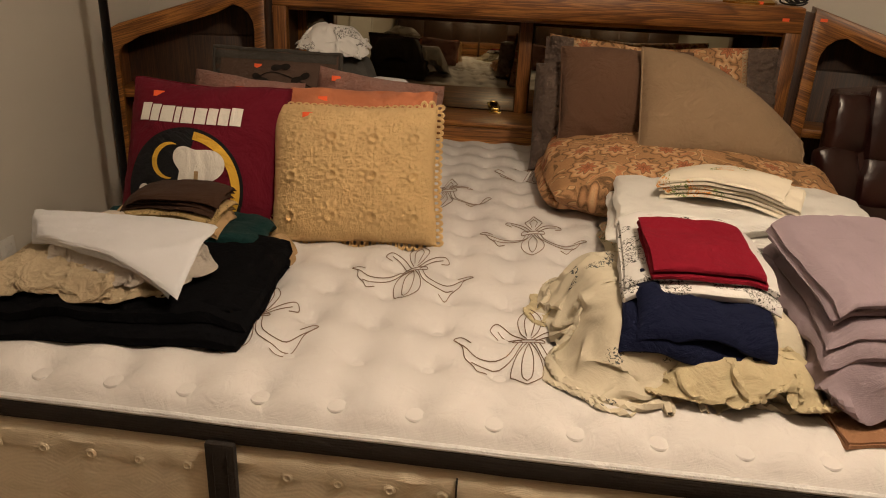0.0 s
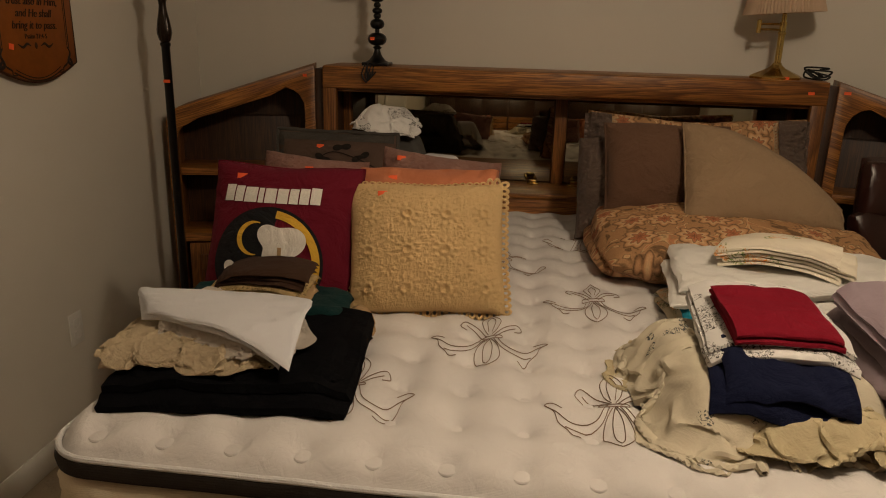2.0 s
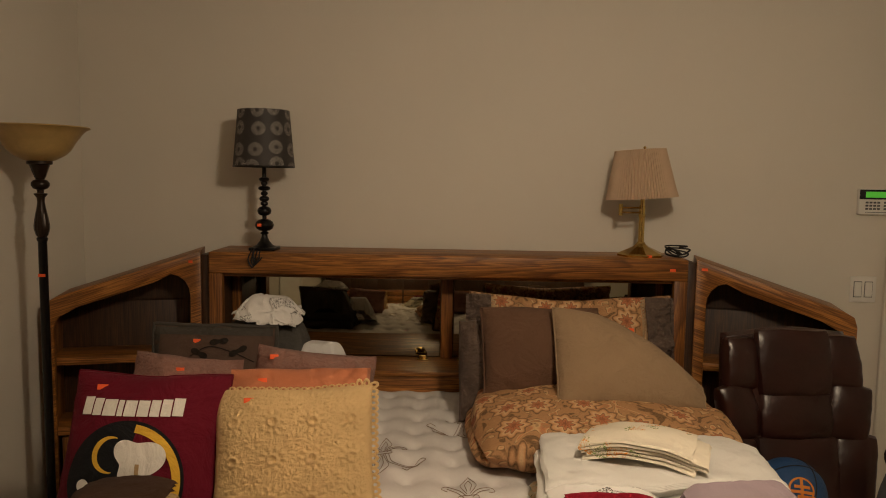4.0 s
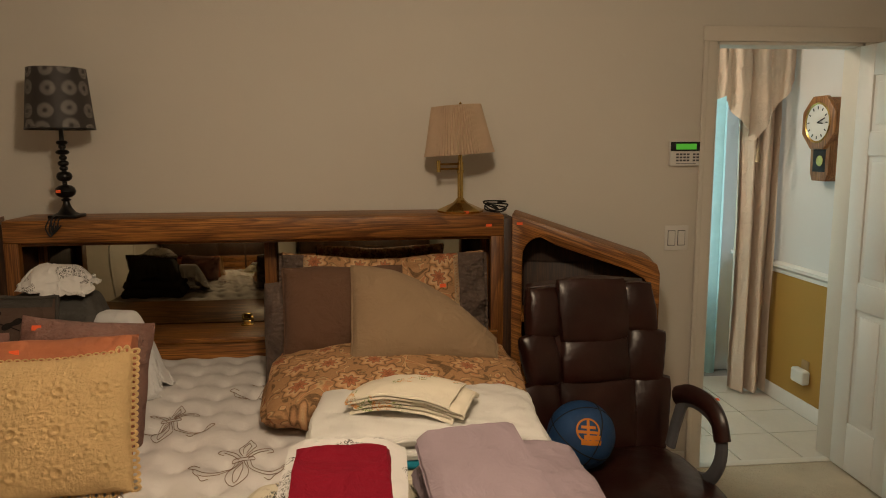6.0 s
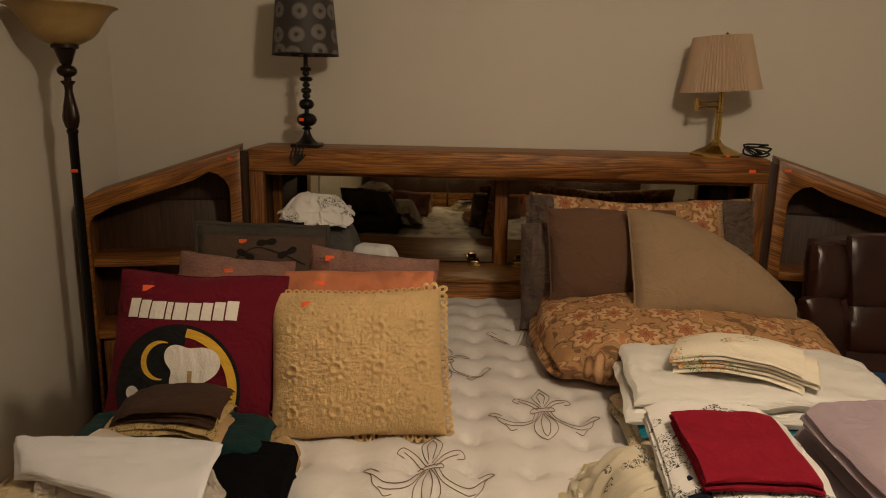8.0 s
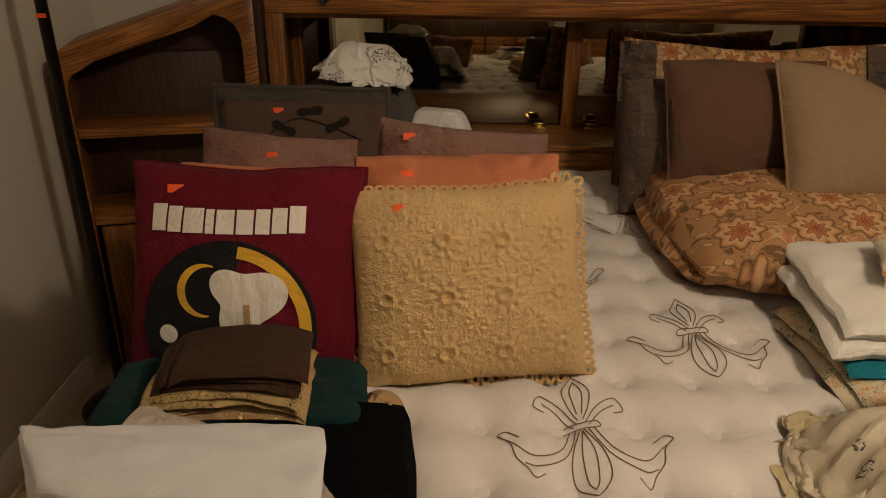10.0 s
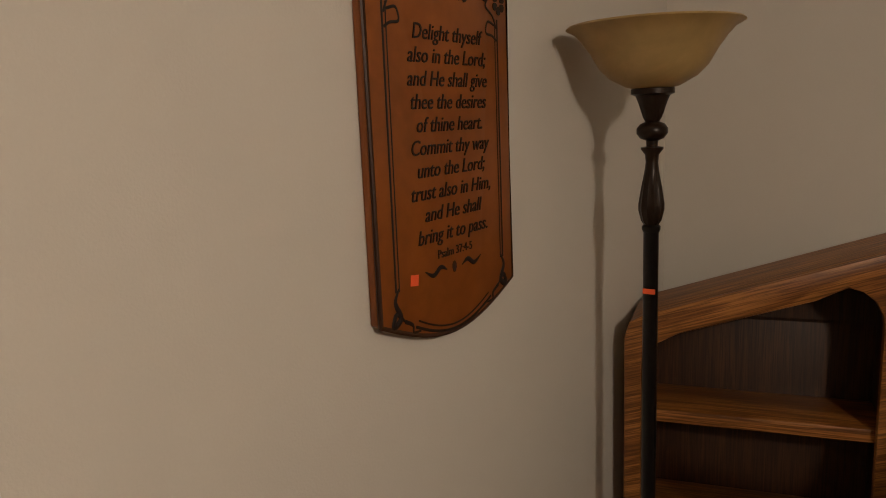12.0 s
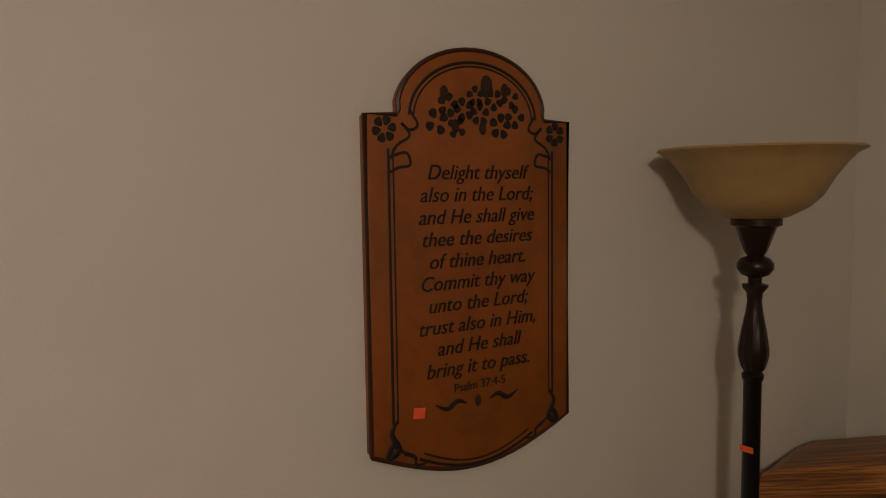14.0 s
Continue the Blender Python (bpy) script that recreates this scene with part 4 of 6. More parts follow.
def wing(side):
    """One wing cabinet, modelled from its inner front corner outwards along +x, front towards -y."""
    w = math.hypot(OUTER[0] - INNER[0], OUTER[1] - INNER[1])
    a = math.degrees(math.atan2(OUTER[1] - INNER[1], OUTER[0] - INNER[0]))
    m = pose(INNER[0], INNER[1], 0, 0, 0, a)
    if side < 0:
        m = Matrix.Diagonal((-1, 1, 1, 1)) @ m
    par = part("wing_cabinet", box(0.0, 0.200, 0.05, w - 0.004, 0.212, Z_OUT - 0.03, 0.001), MATS["oak_shaded"], headboard, "angled wing cabinet with open shelves above doors")

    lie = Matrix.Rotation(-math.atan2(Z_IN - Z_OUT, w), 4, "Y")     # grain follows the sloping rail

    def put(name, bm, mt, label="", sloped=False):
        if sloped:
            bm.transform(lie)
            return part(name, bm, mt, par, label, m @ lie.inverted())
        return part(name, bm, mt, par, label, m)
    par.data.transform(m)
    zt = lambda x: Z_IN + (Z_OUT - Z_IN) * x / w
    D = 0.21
    put("back_upper", prism([(0, Z_OUT - 0.04), (w - 0.004, Z_OUT - 0.04), (w - 0.004, zt(w) - 0.03), (0, zt(0) - 0.03)], 0.2, 0.212), MATS["oak_shaded"])
    # sloped top with a rounded outer end
    e = 0.05
    topo = [(-0.002, Z_IN), (w - e, zt(w - e)), (w - 0.015, zt(w) - 0.008), (w, Z_OUT - 0.045), (w - 0.03, Z_OUT - 0.045), (w - 0.035, zt(w) - 0.038), (-0.002, Z_IN - 0.035)]
    put("top_board", prism(topo, 0.0, D, 0.004), MATS["oak"], "", True)
    # face frame: one plate with an arched opening
    fr = [(-0.002, 0.0), (0.042, 0.0), (0.042, Z_IN - 0.18)]
    fr += [(0.042 + 0.08 * (1 - math.cos(t)), Z_IN - 0.18 + 0.085 * math.sin(t)) for t in (0.3, 0.7, 1.1, 1.5)]
    slope = lambda x: zt(x) - 0.07
    fr += [(0.18, slope(0.18)), (w - 0.13, slope(w - 0.13))]
    fr += [(w - 0.042 - 0.05 * (1 - math.sin(t)), slope(w - 0.05) - 0.06 * (1 - math.cos(t))) for t in (0.2, 0.6, 1.0, 1.4)]
    fr += [(w - 0.042, 0.0), (w, 0.0), (w, Z_OUT - 0.045), (w - 0.012, zt(w) - 0.006), (w - e, zt(w - e) - 0.001), (-0.002, Z_IN - 0.001)]
    put("face_frame", prism(fr, -0.014, 0.012, 0.004), MATS["oak"], "oak face frame with rounded inner corners", True)
    put("outer_side", box(w - 0.02, 0.012, 0.0, w - 0.002, D, Z_OUT - 0.045, 0.003), MATS["oak_z"])
    put("inner_side", box(0.0, 0.012, 0.0, 0.016, D, Z_IN - 0.04, 0.002), MATS["oak_shaded"])
    put("shelf", box(0.016, 0.012, 0.835, w - 0.02, 0.2, 0.868, 0.004), MATS["oak"])
    put("shelf", box(0.016, -0.008, 0.548, w - 0.02, 0.2, 0.585, 0.004), MATS["oak"])
    mid = (0.052 + w - 0.052) / 2
    for x0, x1 in ((0.056, mid - 0.002), (mid + 0.002, w - 0.056)):
        dr = box(x0, -0.006, 0.09, x1, 0.010, 0.54, 0.004)
        box(x0 + 0.045, -0.011, 0.14, x1 - 0.045, -0.004, 0.49, 0.004, bm=dr)
        put("cabinet_door", dr, MATS["oak_z"])
    put("plinth", box(0.05, -0.004, 0.0, w - 0.05, 0.012, 0.088, 0.003), MATS["oak"])
    return par, m


wing_l, m_l = wing(-1)
wing_r, m_r = wing(1)
sticker(headboard, pose(0.925, -0.001, 1.257, 90), 0.024, 0.011)
sticker(wing_r, m_r @ pose(0.03, -0.0145, 1.262, 90), 0.024, 0.011)
sticker(wing_l, pose(-1.065, -0.003, 1.258, 90, 0, -14), 0.024, 0.011)

# ---- bed ----
BX, BY0, BY1, MZ = 0.955, -1.93, -0.02, 0.745
frame_bed = thing("box_spring", pose(0, -1.0, 0), "cream box spring on a low metal frame under the mattress", "box spring")
for s in (-1, 1):
    part("base", box(s * 0.475 - 0.47, -0.95, 0.17, s * 0.475 + 0.47, 0.95, 0.395, 0.02, 3), MATS["side"], frame_bed)
    for y in (-0.85, 0.0, 0.85):
        part("leg", lathe([(0.02, 0), (0.022, 0.01), (0.016, 0.02), (0.016, 0.17)], 12, close=True, axis_m=pose(s * 0.8, y, 0)), MATS["rubber"], frame_bed)

TX, TY, OX, OY = 0.1275, 0.137, -0.0955, -1.892


def tuft(x, y):
    """Depth of the quilting at a place on the mattress."""
    gx, gy = (x - OX) / TX, (y - OY) / TY
    fx, fy = (gx - round(gx)) * TX, (gy - round(gy)) * TY
    r2 = fx * fx + fy * fy
    soft = 0.5 - 0.25 * (math.cos(2 * math.pi * gx) + math.cos(2 * math.pi * gy))
    return -0.018 * math.exp(-r2 / 0.0005) + 0.016 * soft - 0.008


def top_z(x, y):
    edge = min(BX - abs(x), y - BY0, BY1 - y)
    drop = 0.0
    if edge < 0.05:
        drop = -0.045 * (1 - max(edge, 0) / 0.05) ** 2.2
    return MZ + tuft(x, y) * min(1, max(edge, 0) / 0.05) + drop + 0.003 * frac(x, y, 0, 2.2, 4)


def corner_in(x, y, r=0.09):
    """Round the plan's corners."""
    cx, cy = BX - r, None
    mx, my = abs(x), y
    y0, y1 = BY0 + r, BY1 - r
    if mx > cx and (my < y0 or my > y1):
        ty = y0 if my < y0 else y1
        d = Vector((mx - cx, my - ty))
        k = max(abs(d.x), abs(d.y))
        if d.length > 1e-6:
            d = d.normalized() * k
        mx, my = cx + d.x, ty + d.y
    return math.copysign(mx, x), my


bm = bmesh.new()
NX, NY = 170, 176
grid = []
for j in range(NY + 1):
    row = []
    for i in range(NX + 1):
        x, y = -BX + 2 * BX * i / NX, BY0 + (BY1 - BY0) * j / NY
        z = top_z(x, y)
        x2, y2 = corner_in(x, y)
        row.append(bm.verts.new((x2, y2, z)))
    grid.append(row)
for a, b in zip(grid, grid[1:]):
    for i in range(NX):
        bm.faces.new((a[i], a[i + 1], b[i + 1], b[i]))
mattress = solid("mattress", bm, MATS["mattress"], Matrix(), "bare white pillow-top king mattress with embroidered fleur motifs", "mattress")


def rim_loop(off, z, per=10):
    r = 0.09
    pts = []
    for sx, sy, a0 in ((1, 1, 0), (-1, 1, 90), (-1, -1, 180), (1, -1, 270)):
        cx, cy = sx * (BX - r), (BY1 - r if sy > 0 else BY0 + r)
        for k in range(per + 1):
            a = radians(a0 + 90 * k / per)
            pts.append(Vector((cx + (r + off) * math.cos(a), cy + (r + off) * math.sin(a), z)))
    out = []
    for p, q in zip(pts, pts[1:] + pts[:1]):
        k = max(1, int((q - p).length / 0.035))
        out += [p.lerp(q, i / k) for i in range(k)]
    return out


def ring_skin(profile, wob=0.0, bump_fn=None):
    """Sweep a profile of (offset, z) round the mattress."""
    own, loops = bmesh.new(), []
    for off, z in profile:
        loop = []
        for i, p in enumerate(rim_loop(off, z)):
            q = p.copy()
            if wob:
                q.z += wob * frac(p.x, p.y, 0, 3, 2)
            if bump_fn:
                c = Vector((p.x, p.y - (BY0 + BY1) / 2, 0))
                q += c.normalized() * bump_fn(i, z)
            loop.append(own.verts.new(q))
        loops.append(loop)
    for a, b in zip(loops, loops[1:]):
        for i in range(len(a)):
            own.faces.new((a[i], a[(i + 1) % len(a)], b[(i + 1) % len(a)], b[i]))
    return own


def cord(off, z, r, wob=0.003, flat=1.0):
    return ring_skin([(off + r * math.cos(a), z + flat * r * math.sin(a)) for a in [2 * math.pi * k / 8 for k in range(9)]], wob)


part("piping", cord(0.004, 0.704, 0.006), MATS["daisy_white"], mattress, "white piping")
part("upper_tape", ring_skin([(-0.002, 0.702), (0.010, 0.698), (0.013, 0.684), (0.010, 0.668), (-0.002, 0.664)], 0.004), MATS["tape"], mattress, "dark brown edge tape")
part("side_panel", ring_skin([(-0.012, 0.668), (0.0, 0.660), (0.012, 0.635), (0.006, 0.608), (0.014, 0.57), (0.006, 0.52), (0.014, 0.48), (0.010, 0.45), (-0.012, 0.43)], 0.002,
     lambda i, z: 0.003 * math.sin(i * 2.4) * (1 if 0.5 < z < 0.64 else 0)), MATS["side"], mattress, "cream quilted side panel")
part("lower_tape", ring_skin([(-0.004, 0.436), (0.011, 0.43), (0.011, 0.405), (-0.004, 0.398)], 0.002), MATS["tape"], mattress, "dark brown edge tape")
part("seam", box(-0.0195, BY0 - 0.0165, 0.45, -0.0165, BY0 - 0.008, 0.652, 0.001), MATS["tape"], mattress)
for x in (-0.425, 0.349):
    hb = box(x - 0.001, BY0 - 0.026, 0.445, x + 0.05, BY0 - 0.012, 0.674, 0.005)
    for k in range(2):
        box(x + 0.012 + 0.024 * k, BY0 - 0.0275, 0.45, x + 0.0135 + 0.024 * k, BY0 - 0.025, 0.655, 0, bm=hb)
    part("handle_strap", hb, MATS["tape"], mattress, "dark woven handle strap")
for x in (-BX - 0.014, BX + 0.014):
    part("handle_strap", box(x - 0.007, -1.3, 0.445, x + 0.007, -1.25, 0.662, 0.004), MATS["tape"], mattress, "dark woven handle strap")
tuft_me = mesh_of("side_tuft", lathe([(0.010, 0), (0.010, 0.002), (0.006, 0.004), (0.0, 0.001)], 14, axis_m=pose(0, 0, 0, 90)), MATS["side"])
for k in range(22):
    x = -0.89 + k * 0.085
    if abs(x - (-0.40)) > 0.04 and abs(x - 0.374) > 0.04:
        part("side_tuft", tuft_me, None, mattress, m=pose(x, BY0 - 0.008, 0.612))
button_me = mesh_of("button", lathe([(0.0170, -0.004), (0.0182, 0.001), (0.0165, 0.0036), (0.009, 0.0042), (0.0, 0.0038)], 18), MATS["mattress"])
for i in range(-7, 9):
    for j in range(14):
        x, y = OX + i * TX, OY + j * TY
        if abs(x) < BX - 0.03 and y < BY1 - 0.03:
            part("button", button_me, None, mattress, m=pose(x, y, top_z(x, y) + 0.0016))


def fleur(cx, cy):
    """A fleur-de-lis of couched thread, drawn over the quilting."""
    half = [
        [(0, 0.145), (0.022, 0.10), (0.018, 0.06), (0.004, 0.028)], [(0, 0.125), (0.010, 0.09), (0.004, 0.04)],
        [(0.006, 0.02), (0.03, 0.055), (0.062, 0.078), (0.075, 0.055), (0.058, 0.045)], [(0.012, 0.014), (0.034, 0.042), (0.06, 0.062)],
        [(0.0, 0.02), (0.026, 0.022), (0.028, 0.008), (0.0, 0.006)],
        [(0.02, 0.004), (0.04, -0.05), (0.085, -0.07), (0.115, -0.045), (0.138, -0.022), (0.125, -0.012), (0.105, -0.03)],
        [(0.01, 0.004), (0.032, -0.062), (0.078, -0.088), (0.10, -0.085)], [(0.138, -0.022), (0.12, -0.045), (0.112, -0.075), (0.095, -0.095)],
        [(0.095, -0.095), (0.085, -0.11), (0.07, -0.10)],
        [(0.003, 0.004), (0.024, -0.06), (0.028, -0.10), (0.014, -0.13), (0, -0.145)], [(0, 0.0), (0.010, -0.06), (0.008, -0.11), (0, -0.13)]]
    own = bmesh.new()
    for pts in half:
        for s in (-1, 1):
            line = smooth_line([(s * x, y, 0) for x, y in pts], 5)
            w = 0.0009
            prev = None
            for k, p in enumerate(line):
                d = (line[min(k + 1, len(line) - 1)] - line[max(k - 1, 0)]).normalized()
                nrm = Vector((-d.y, d.x, 0)) * w
                ring = []
                for o, up in ((nrm, 0.0), (Vector(), 0.0016), (-nrm, 0.0)):
                    q = p + o
                    ring.append(own.verts.new((cx + q.x, cy + q.y, top_z(cx + q.x, cy + q.y) + 0.0012 + up)))
                if prev:
                    for a in range(2):
                        own.faces.new((prev[a], prev[a + 1], ring[a + 1], ring[a]))
                prev = ring
    part("embroidery", own, MATS["thread"], mattress, "brown embroidered fleur motif")["kind"] = "stuff"


for j in range(-1, 3):
    for k in range(-2, 3):
        for cx, cy in ((-0.187 + 0.534 * k, -1.36 + 0.6 * j), (0.08 + 0.534 * k, -1.06 + 0.6 * j)):
            if abs(cx) < 0.84 and -1.80 < cy < -0.2:
                fleur(cx, cy)

# ---- soft things on the bed ----
from mathutils.bvhtree import BVHTree


def cushion(name, bm, material, m, label, group="pillows heaped on the bed"):
    tree = BVHTree.FromBMesh(bm)
    return solid(name, bm, material, m, label, "pillow", group), tree


def on(tree, x, y, lift=0.001):
    hit, nrm, _, _ = tree.ray_cast(Vector((x, y, 1)), Vector((0, 0, -1)))
    return (Vector((x, y, 0)), Vector((0, 0, 1))) if hit is None else (hit + nrm * lift, nrm)


def lay(bm, tree, lift=0.0012, thick=0.0):
    """Press a flat outline onto a cushion's front."""
    for v in bm.verts:
        v.co.z = on(tree, v.co.x, v.co.y, 0.0)[0].z + lift + v.co.z
    return bm


def tag_on(ob, tree, x, y, turn=0, w=0.024, h=0.014):
    p, nrm = on(tree, x, y, 0.006)
    m = Matrix.Translation(p) @ nrm.to_track_quat("Z", "Y").to_matrix().to_4x4() @ pose(0, 0, 0, 0, 0, turn)
    sticker(ob, m, w, h)


def patch_grid(x0, y0, x1, y1, nx=4, ny=6, slant=0.0):
    bm = bmesh.new()
    g = [[bm.verts.new((x0 + (x1 - x0) * i / nx, y0 + (y1 - y0) * j / ny + slant * i / nx, 0)) for i in range(nx + 1)] for j in range(ny + 1)]
    for a, b in zip(g, g[1:]):
        for i in range(nx):
            bm.faces.new((a[i], a[i + 1], b[i + 1], b[i]))
    return bm


def patch_polar(cx, cy, r0, r1, a0=0.0, a1=360.0, seg=48, rings=6):
    """Disc, ring or arc; radii may be functions of the angle in degrees."""
    bm, rows = bmesh.new(), []
    f0, f1 = (r0 if callable(r0) else (lambda a: r0)), (r1 if callable(r1) else (lambda a: r1))
    for k in range(rings + 1):
        row = []
        for i in range(seg + 1):
            a = a0 + (a1 - a0) * i / seg
            r = f0(a) + (f1(a) - f0(a)) * k / rings + 1e-5
            row.append(bm.verts.new((cx + r * math.cos(radians(a)), cy + r * math.sin(radians(a)), 0)))
        rows.append(row)
    for p, q in zip(rows, rows[1:]):
        for i in range(seg):
            bm.faces.new((p[i], p[i + 1], q[i + 1], q[i]))
    bmesh.ops.remove_doubles(bm, verts=bm.verts[:], dist=1e-5)
    return bm


def rim_points(bm, n=44):
    """The seam of a cushion, in order."""
    edge = [v.co.copy() for v in bm.verts if abs(v.co.z) < 1e-9]
    c = sum(edge, Vector()) / len(edge)
    edge.sort(key=lambda p: math.atan2(p.y - c.y, p.x - c.x))
    return edge + edge[:1]


# maroon team cushion
bm = pillow(0.405, 0.385, 0.185, 1, 90, 0.045, 0.006)
rim = rim_points(bm)
maroon, tree = cushion("throw_pillow", bm, MATS["maroon"], pose(-0.757, -1.235, 0.730, 68, 1, 2),
                       "square maroon throw pillow with white block print and round emblem")
part("piping", tube(rim, 0.003, 6, per=0), MATS["maroon"], maroon)
widths = [0.026, 0.024, 0.034, 0.014, 0.030, 0.028, 0.023, 0.024, 0.026]
x = -0.150
for k, w in enumerate(widths):
    c = (k - 4) / 4
    y0 = 0.268 + 0.004 * c * c
    bmx = patch_grid(x, y0, x + w, y0 + 0.040 + 0.005 * c * c, 7, 10)
    part("print_block", lay(bmx, tree, 0.003), MATS["print_white"], maroon, "white printed block")
    x += w + 0.0035
CX, CY = -0.018, 0.112
part("emblem_ring", lay(patch_polar(CX, CY, 0.118, 0.138, -80, 82, 80, 4), tree, 0.0032), MATS["print_gold"], maroon, "gold ring of the emblem")
part("emblem_outline", lay(patch_polar(CX, CY, 0.138, 0.146, -95, 97, 80, 2), tree, 0.003), MATS["print_black"], maroon, "black outline of the emblem")
part("emblem_field", lay(patch_polar(CX, CY, 0.0, 0.146, 80, 278, 80, 30), tree, 0.003), MATS["print_black"], maroon, "black half of the emblem")
part("emblem_crescent", lay(patch_polar(CX - 0.028, CY + 0.062, 0.040, lambda a: 0.042 + 0.012 * math.sin(radians((a - 80) * 180 / 190)), 80, 270, 60, 4), tree, 0.0042), MATS["print_gold"], maroon, "gold crescent of the emblem")
part("emblem_shape", lay(patch_polar(CX + 0.022, CY + 0.048, 0.0, lambda a: 0.056 + 0.013 * math.sin(radians(3 * a + 40)) + 0.012 * math.cos(radians(a)), 0, 360, 80, 16), tree, 0.0048), MATS["print_white"], maroon, "white rounded shape of the emblem")
part("emblem_bar", lay(patch_grid(CX + 0.030, CY - 0.005, CX + 0.040, CY + 0.042, 4, 10), tree, 0.006), MATS["tan_fold"], maroon, "tan bar of the emblem")
part("emblem_dot", lay(patch_polar(CX - 0.10, CY - 0.012, 0.0, 0.016, 0, 360, 24, 5), tree, 0.0044), MATS["print_white"], maroon, "white spot of the emblem")
tag_on(maroon, tree, -0.115, 0.342, 0, 0.027, 0.014)


# crocheted cushion
def rosettes(x, y):
    p = 0.098
    gx, gy = (x + 0.049) / p, (y + 0.02) / p
    dx, dy = (gx - round(gx)) * p, (gy - round(gy)) * p
    r, a = math.hypot(dx, dy), math.atan2(dy, dx)
    h = 0.008 * math.exp(-((r - 0.012) / 0.0045) ** 2) - 0.003 * math.exp(-(r / 0.005) ** 2)
    h += 0.0055 * math.exp(-((r - 0.027) / 0.007) ** 2) * (0.5 + 0.5 * math.cos(10 * a))
    hx, hy = (gx - math.floor(gx) - 0.5) * p, (gy - math.floor(gy) - 0.5) * p
    q, b = math.hypot(hx, hy), math.atan2(hy, hx)
    h += 0.005 * math.exp(-((q - 0.016) / 0.006) ** 2) * (0.5 + 0.5 * math.cos(8 * b))
    return 1.0 * h + 0.0045 * abs(noise.noise(Vector((x * 120, y * 120, 2)))) + 0.0012 * noise.noise(Vector((x * 300, y * 300, 5)))


bm = pillow(0.405, 0.352, 0.18, 2, 130, 0.035, 0.007, relief=rosettes)
rim = rim_points(bm)
croch, tree = cushion("crochet_pillow", bm, MATS["crochet"], pose(-0.358, -1.235, 0.74, 64, -1, 7),
                      "square cream crocheted pillow with raised rosettes and scalloped lace edge")
lobe = bmesh.new()
L = len(rim) - 1
step = max(1, L // 76)
for k in range(0, L, step):
    p = rim[k]
    d = (rim[(k + 2) % L] - rim[k - 2]).normalized()
    out = Vector((d.y, -d.x, 0))
    if out.dot(p - Vector((0, 0.176, 0))) < 0:
        out = -out
    wide = 1.0 if p.x > 0.15 or p.y < 0.04 else 0.45
    m = Matrix.Translation(p + out * 0.004 * wide) @ out.to_track_quat("X", "Z").to_matrix().to_4x4()
    own = lathe([(0.004, 0.0), (0.0075, 0.0025), (0.011, 0.0), (0.0075, -0.0025), (0.004, 0.0)], 10)
    own.transform(m @ Matrix.Diagonal((1.35 * wide, 0.9, 1, 1)))
    join(lobe, own)
tagged(part("lace_edge", lobe, MATS["crochet"], croch, "looped crochet lace edging"), kind="stuff")
tag_on(croch, tree, -0.118, 0.312, 0, 0.024, 0.013)

# coral cushions
for x, y, seed, turn, t in ((-0.39, -1.10, 3, 3, 0.19), (-0.745, -1.09, 4, -2, 0.18)):
    bm = pillow(0.395, 0.372 if seed == 3 else 0.340, t, seed, 56, 0.06, 0.034, soft=0.10)
    ob, tree = cushion("coral_pillow", bm, MATS["coral"], pose(x, y, 0.735, 68, 0, turn), "coral orange velour pillow tucked behind others")
    if seed == 3:
        tag_on(ob, tree, -0.095, 0.325, 5)
# mauve plush cushions
for x, y, z, w, h, ry, turn, seed, tx in ((-0.795, -0.90, 0.735, 0.345, 0.355, 4, 0, 5, 0.0), (-0.405, -0.92, 0.735, 0.38, 0.385, 6, 6, 6, -0.12)):
    bm = pillow(w, h, 0.20, seed, 56, 0.07, 0.026, sag=0.008, soft=0.22)
    rim = rim_points(bm)
    ob, tree = cushion("plush_pillow", bm, MATS["mauve"], pose(x, y, z, 74, ry, turn), "fuzzy mauve plush pillow leaning in the heap")
    tag_on(ob, tree, tx, h - 0.055 if seed == 5 else h - 0.045, 4)
# slate sham with leaf applique
bm = pillow(0.415, 0.39, 0.12, 7, 60, 0.02, 0.006, flange=0.06)
rim = rim_points(bm)
sham, tree = cushion("leaf_pillow", bm, MATS["slate"], pose(-0.770, -0.67, 0.735, 76, 0, 0), "dark brown sham with black leaf applique and grey border")
part("border", tube(rim, 0.0075, 8, per=0), MATS["slate_edge"], sham, "grey border roll")
for x0, x1, y0, y1 in ((-0.198, 0.198, 0.356, 0.382), (-0.198, -0.175, 0.02, 0.356)):
    part("band", lay(patch_grid(x0, y0, x1, y1, 60, 6), tree, 0.003), MATS["slate_edge"], sham)
for lx, ly, la in ((0.03, 0.335, 8), (0.095, 0.305, 28), (-0.03, 0.295, -25)):
    bmx = patch_polar(0, 0, 0.0, lambda a: 0.024 * abs(math.cos(radians(a))) ** 4 + 0.007, 0, 360, 36, 7)
    bmx.transform(pose(lx, ly, 0, 0, 0, la))
    part("leaf", lay(bmx, tree, 0.0035), MATS["leaf_applique"], sham, "black leaf applique")
part("stem", lay(tube([(0.15, 0.27, 0), (0.08, 0.30, 0), (0.0, 0.318, 0), (-0.06, 0.285, 0)], 0.0016, 6, flat=0.5), tree, 0.003), MATS["leaf_applique"], sham)
tag_on(sham, tree, -0.045, 0.335, 0)

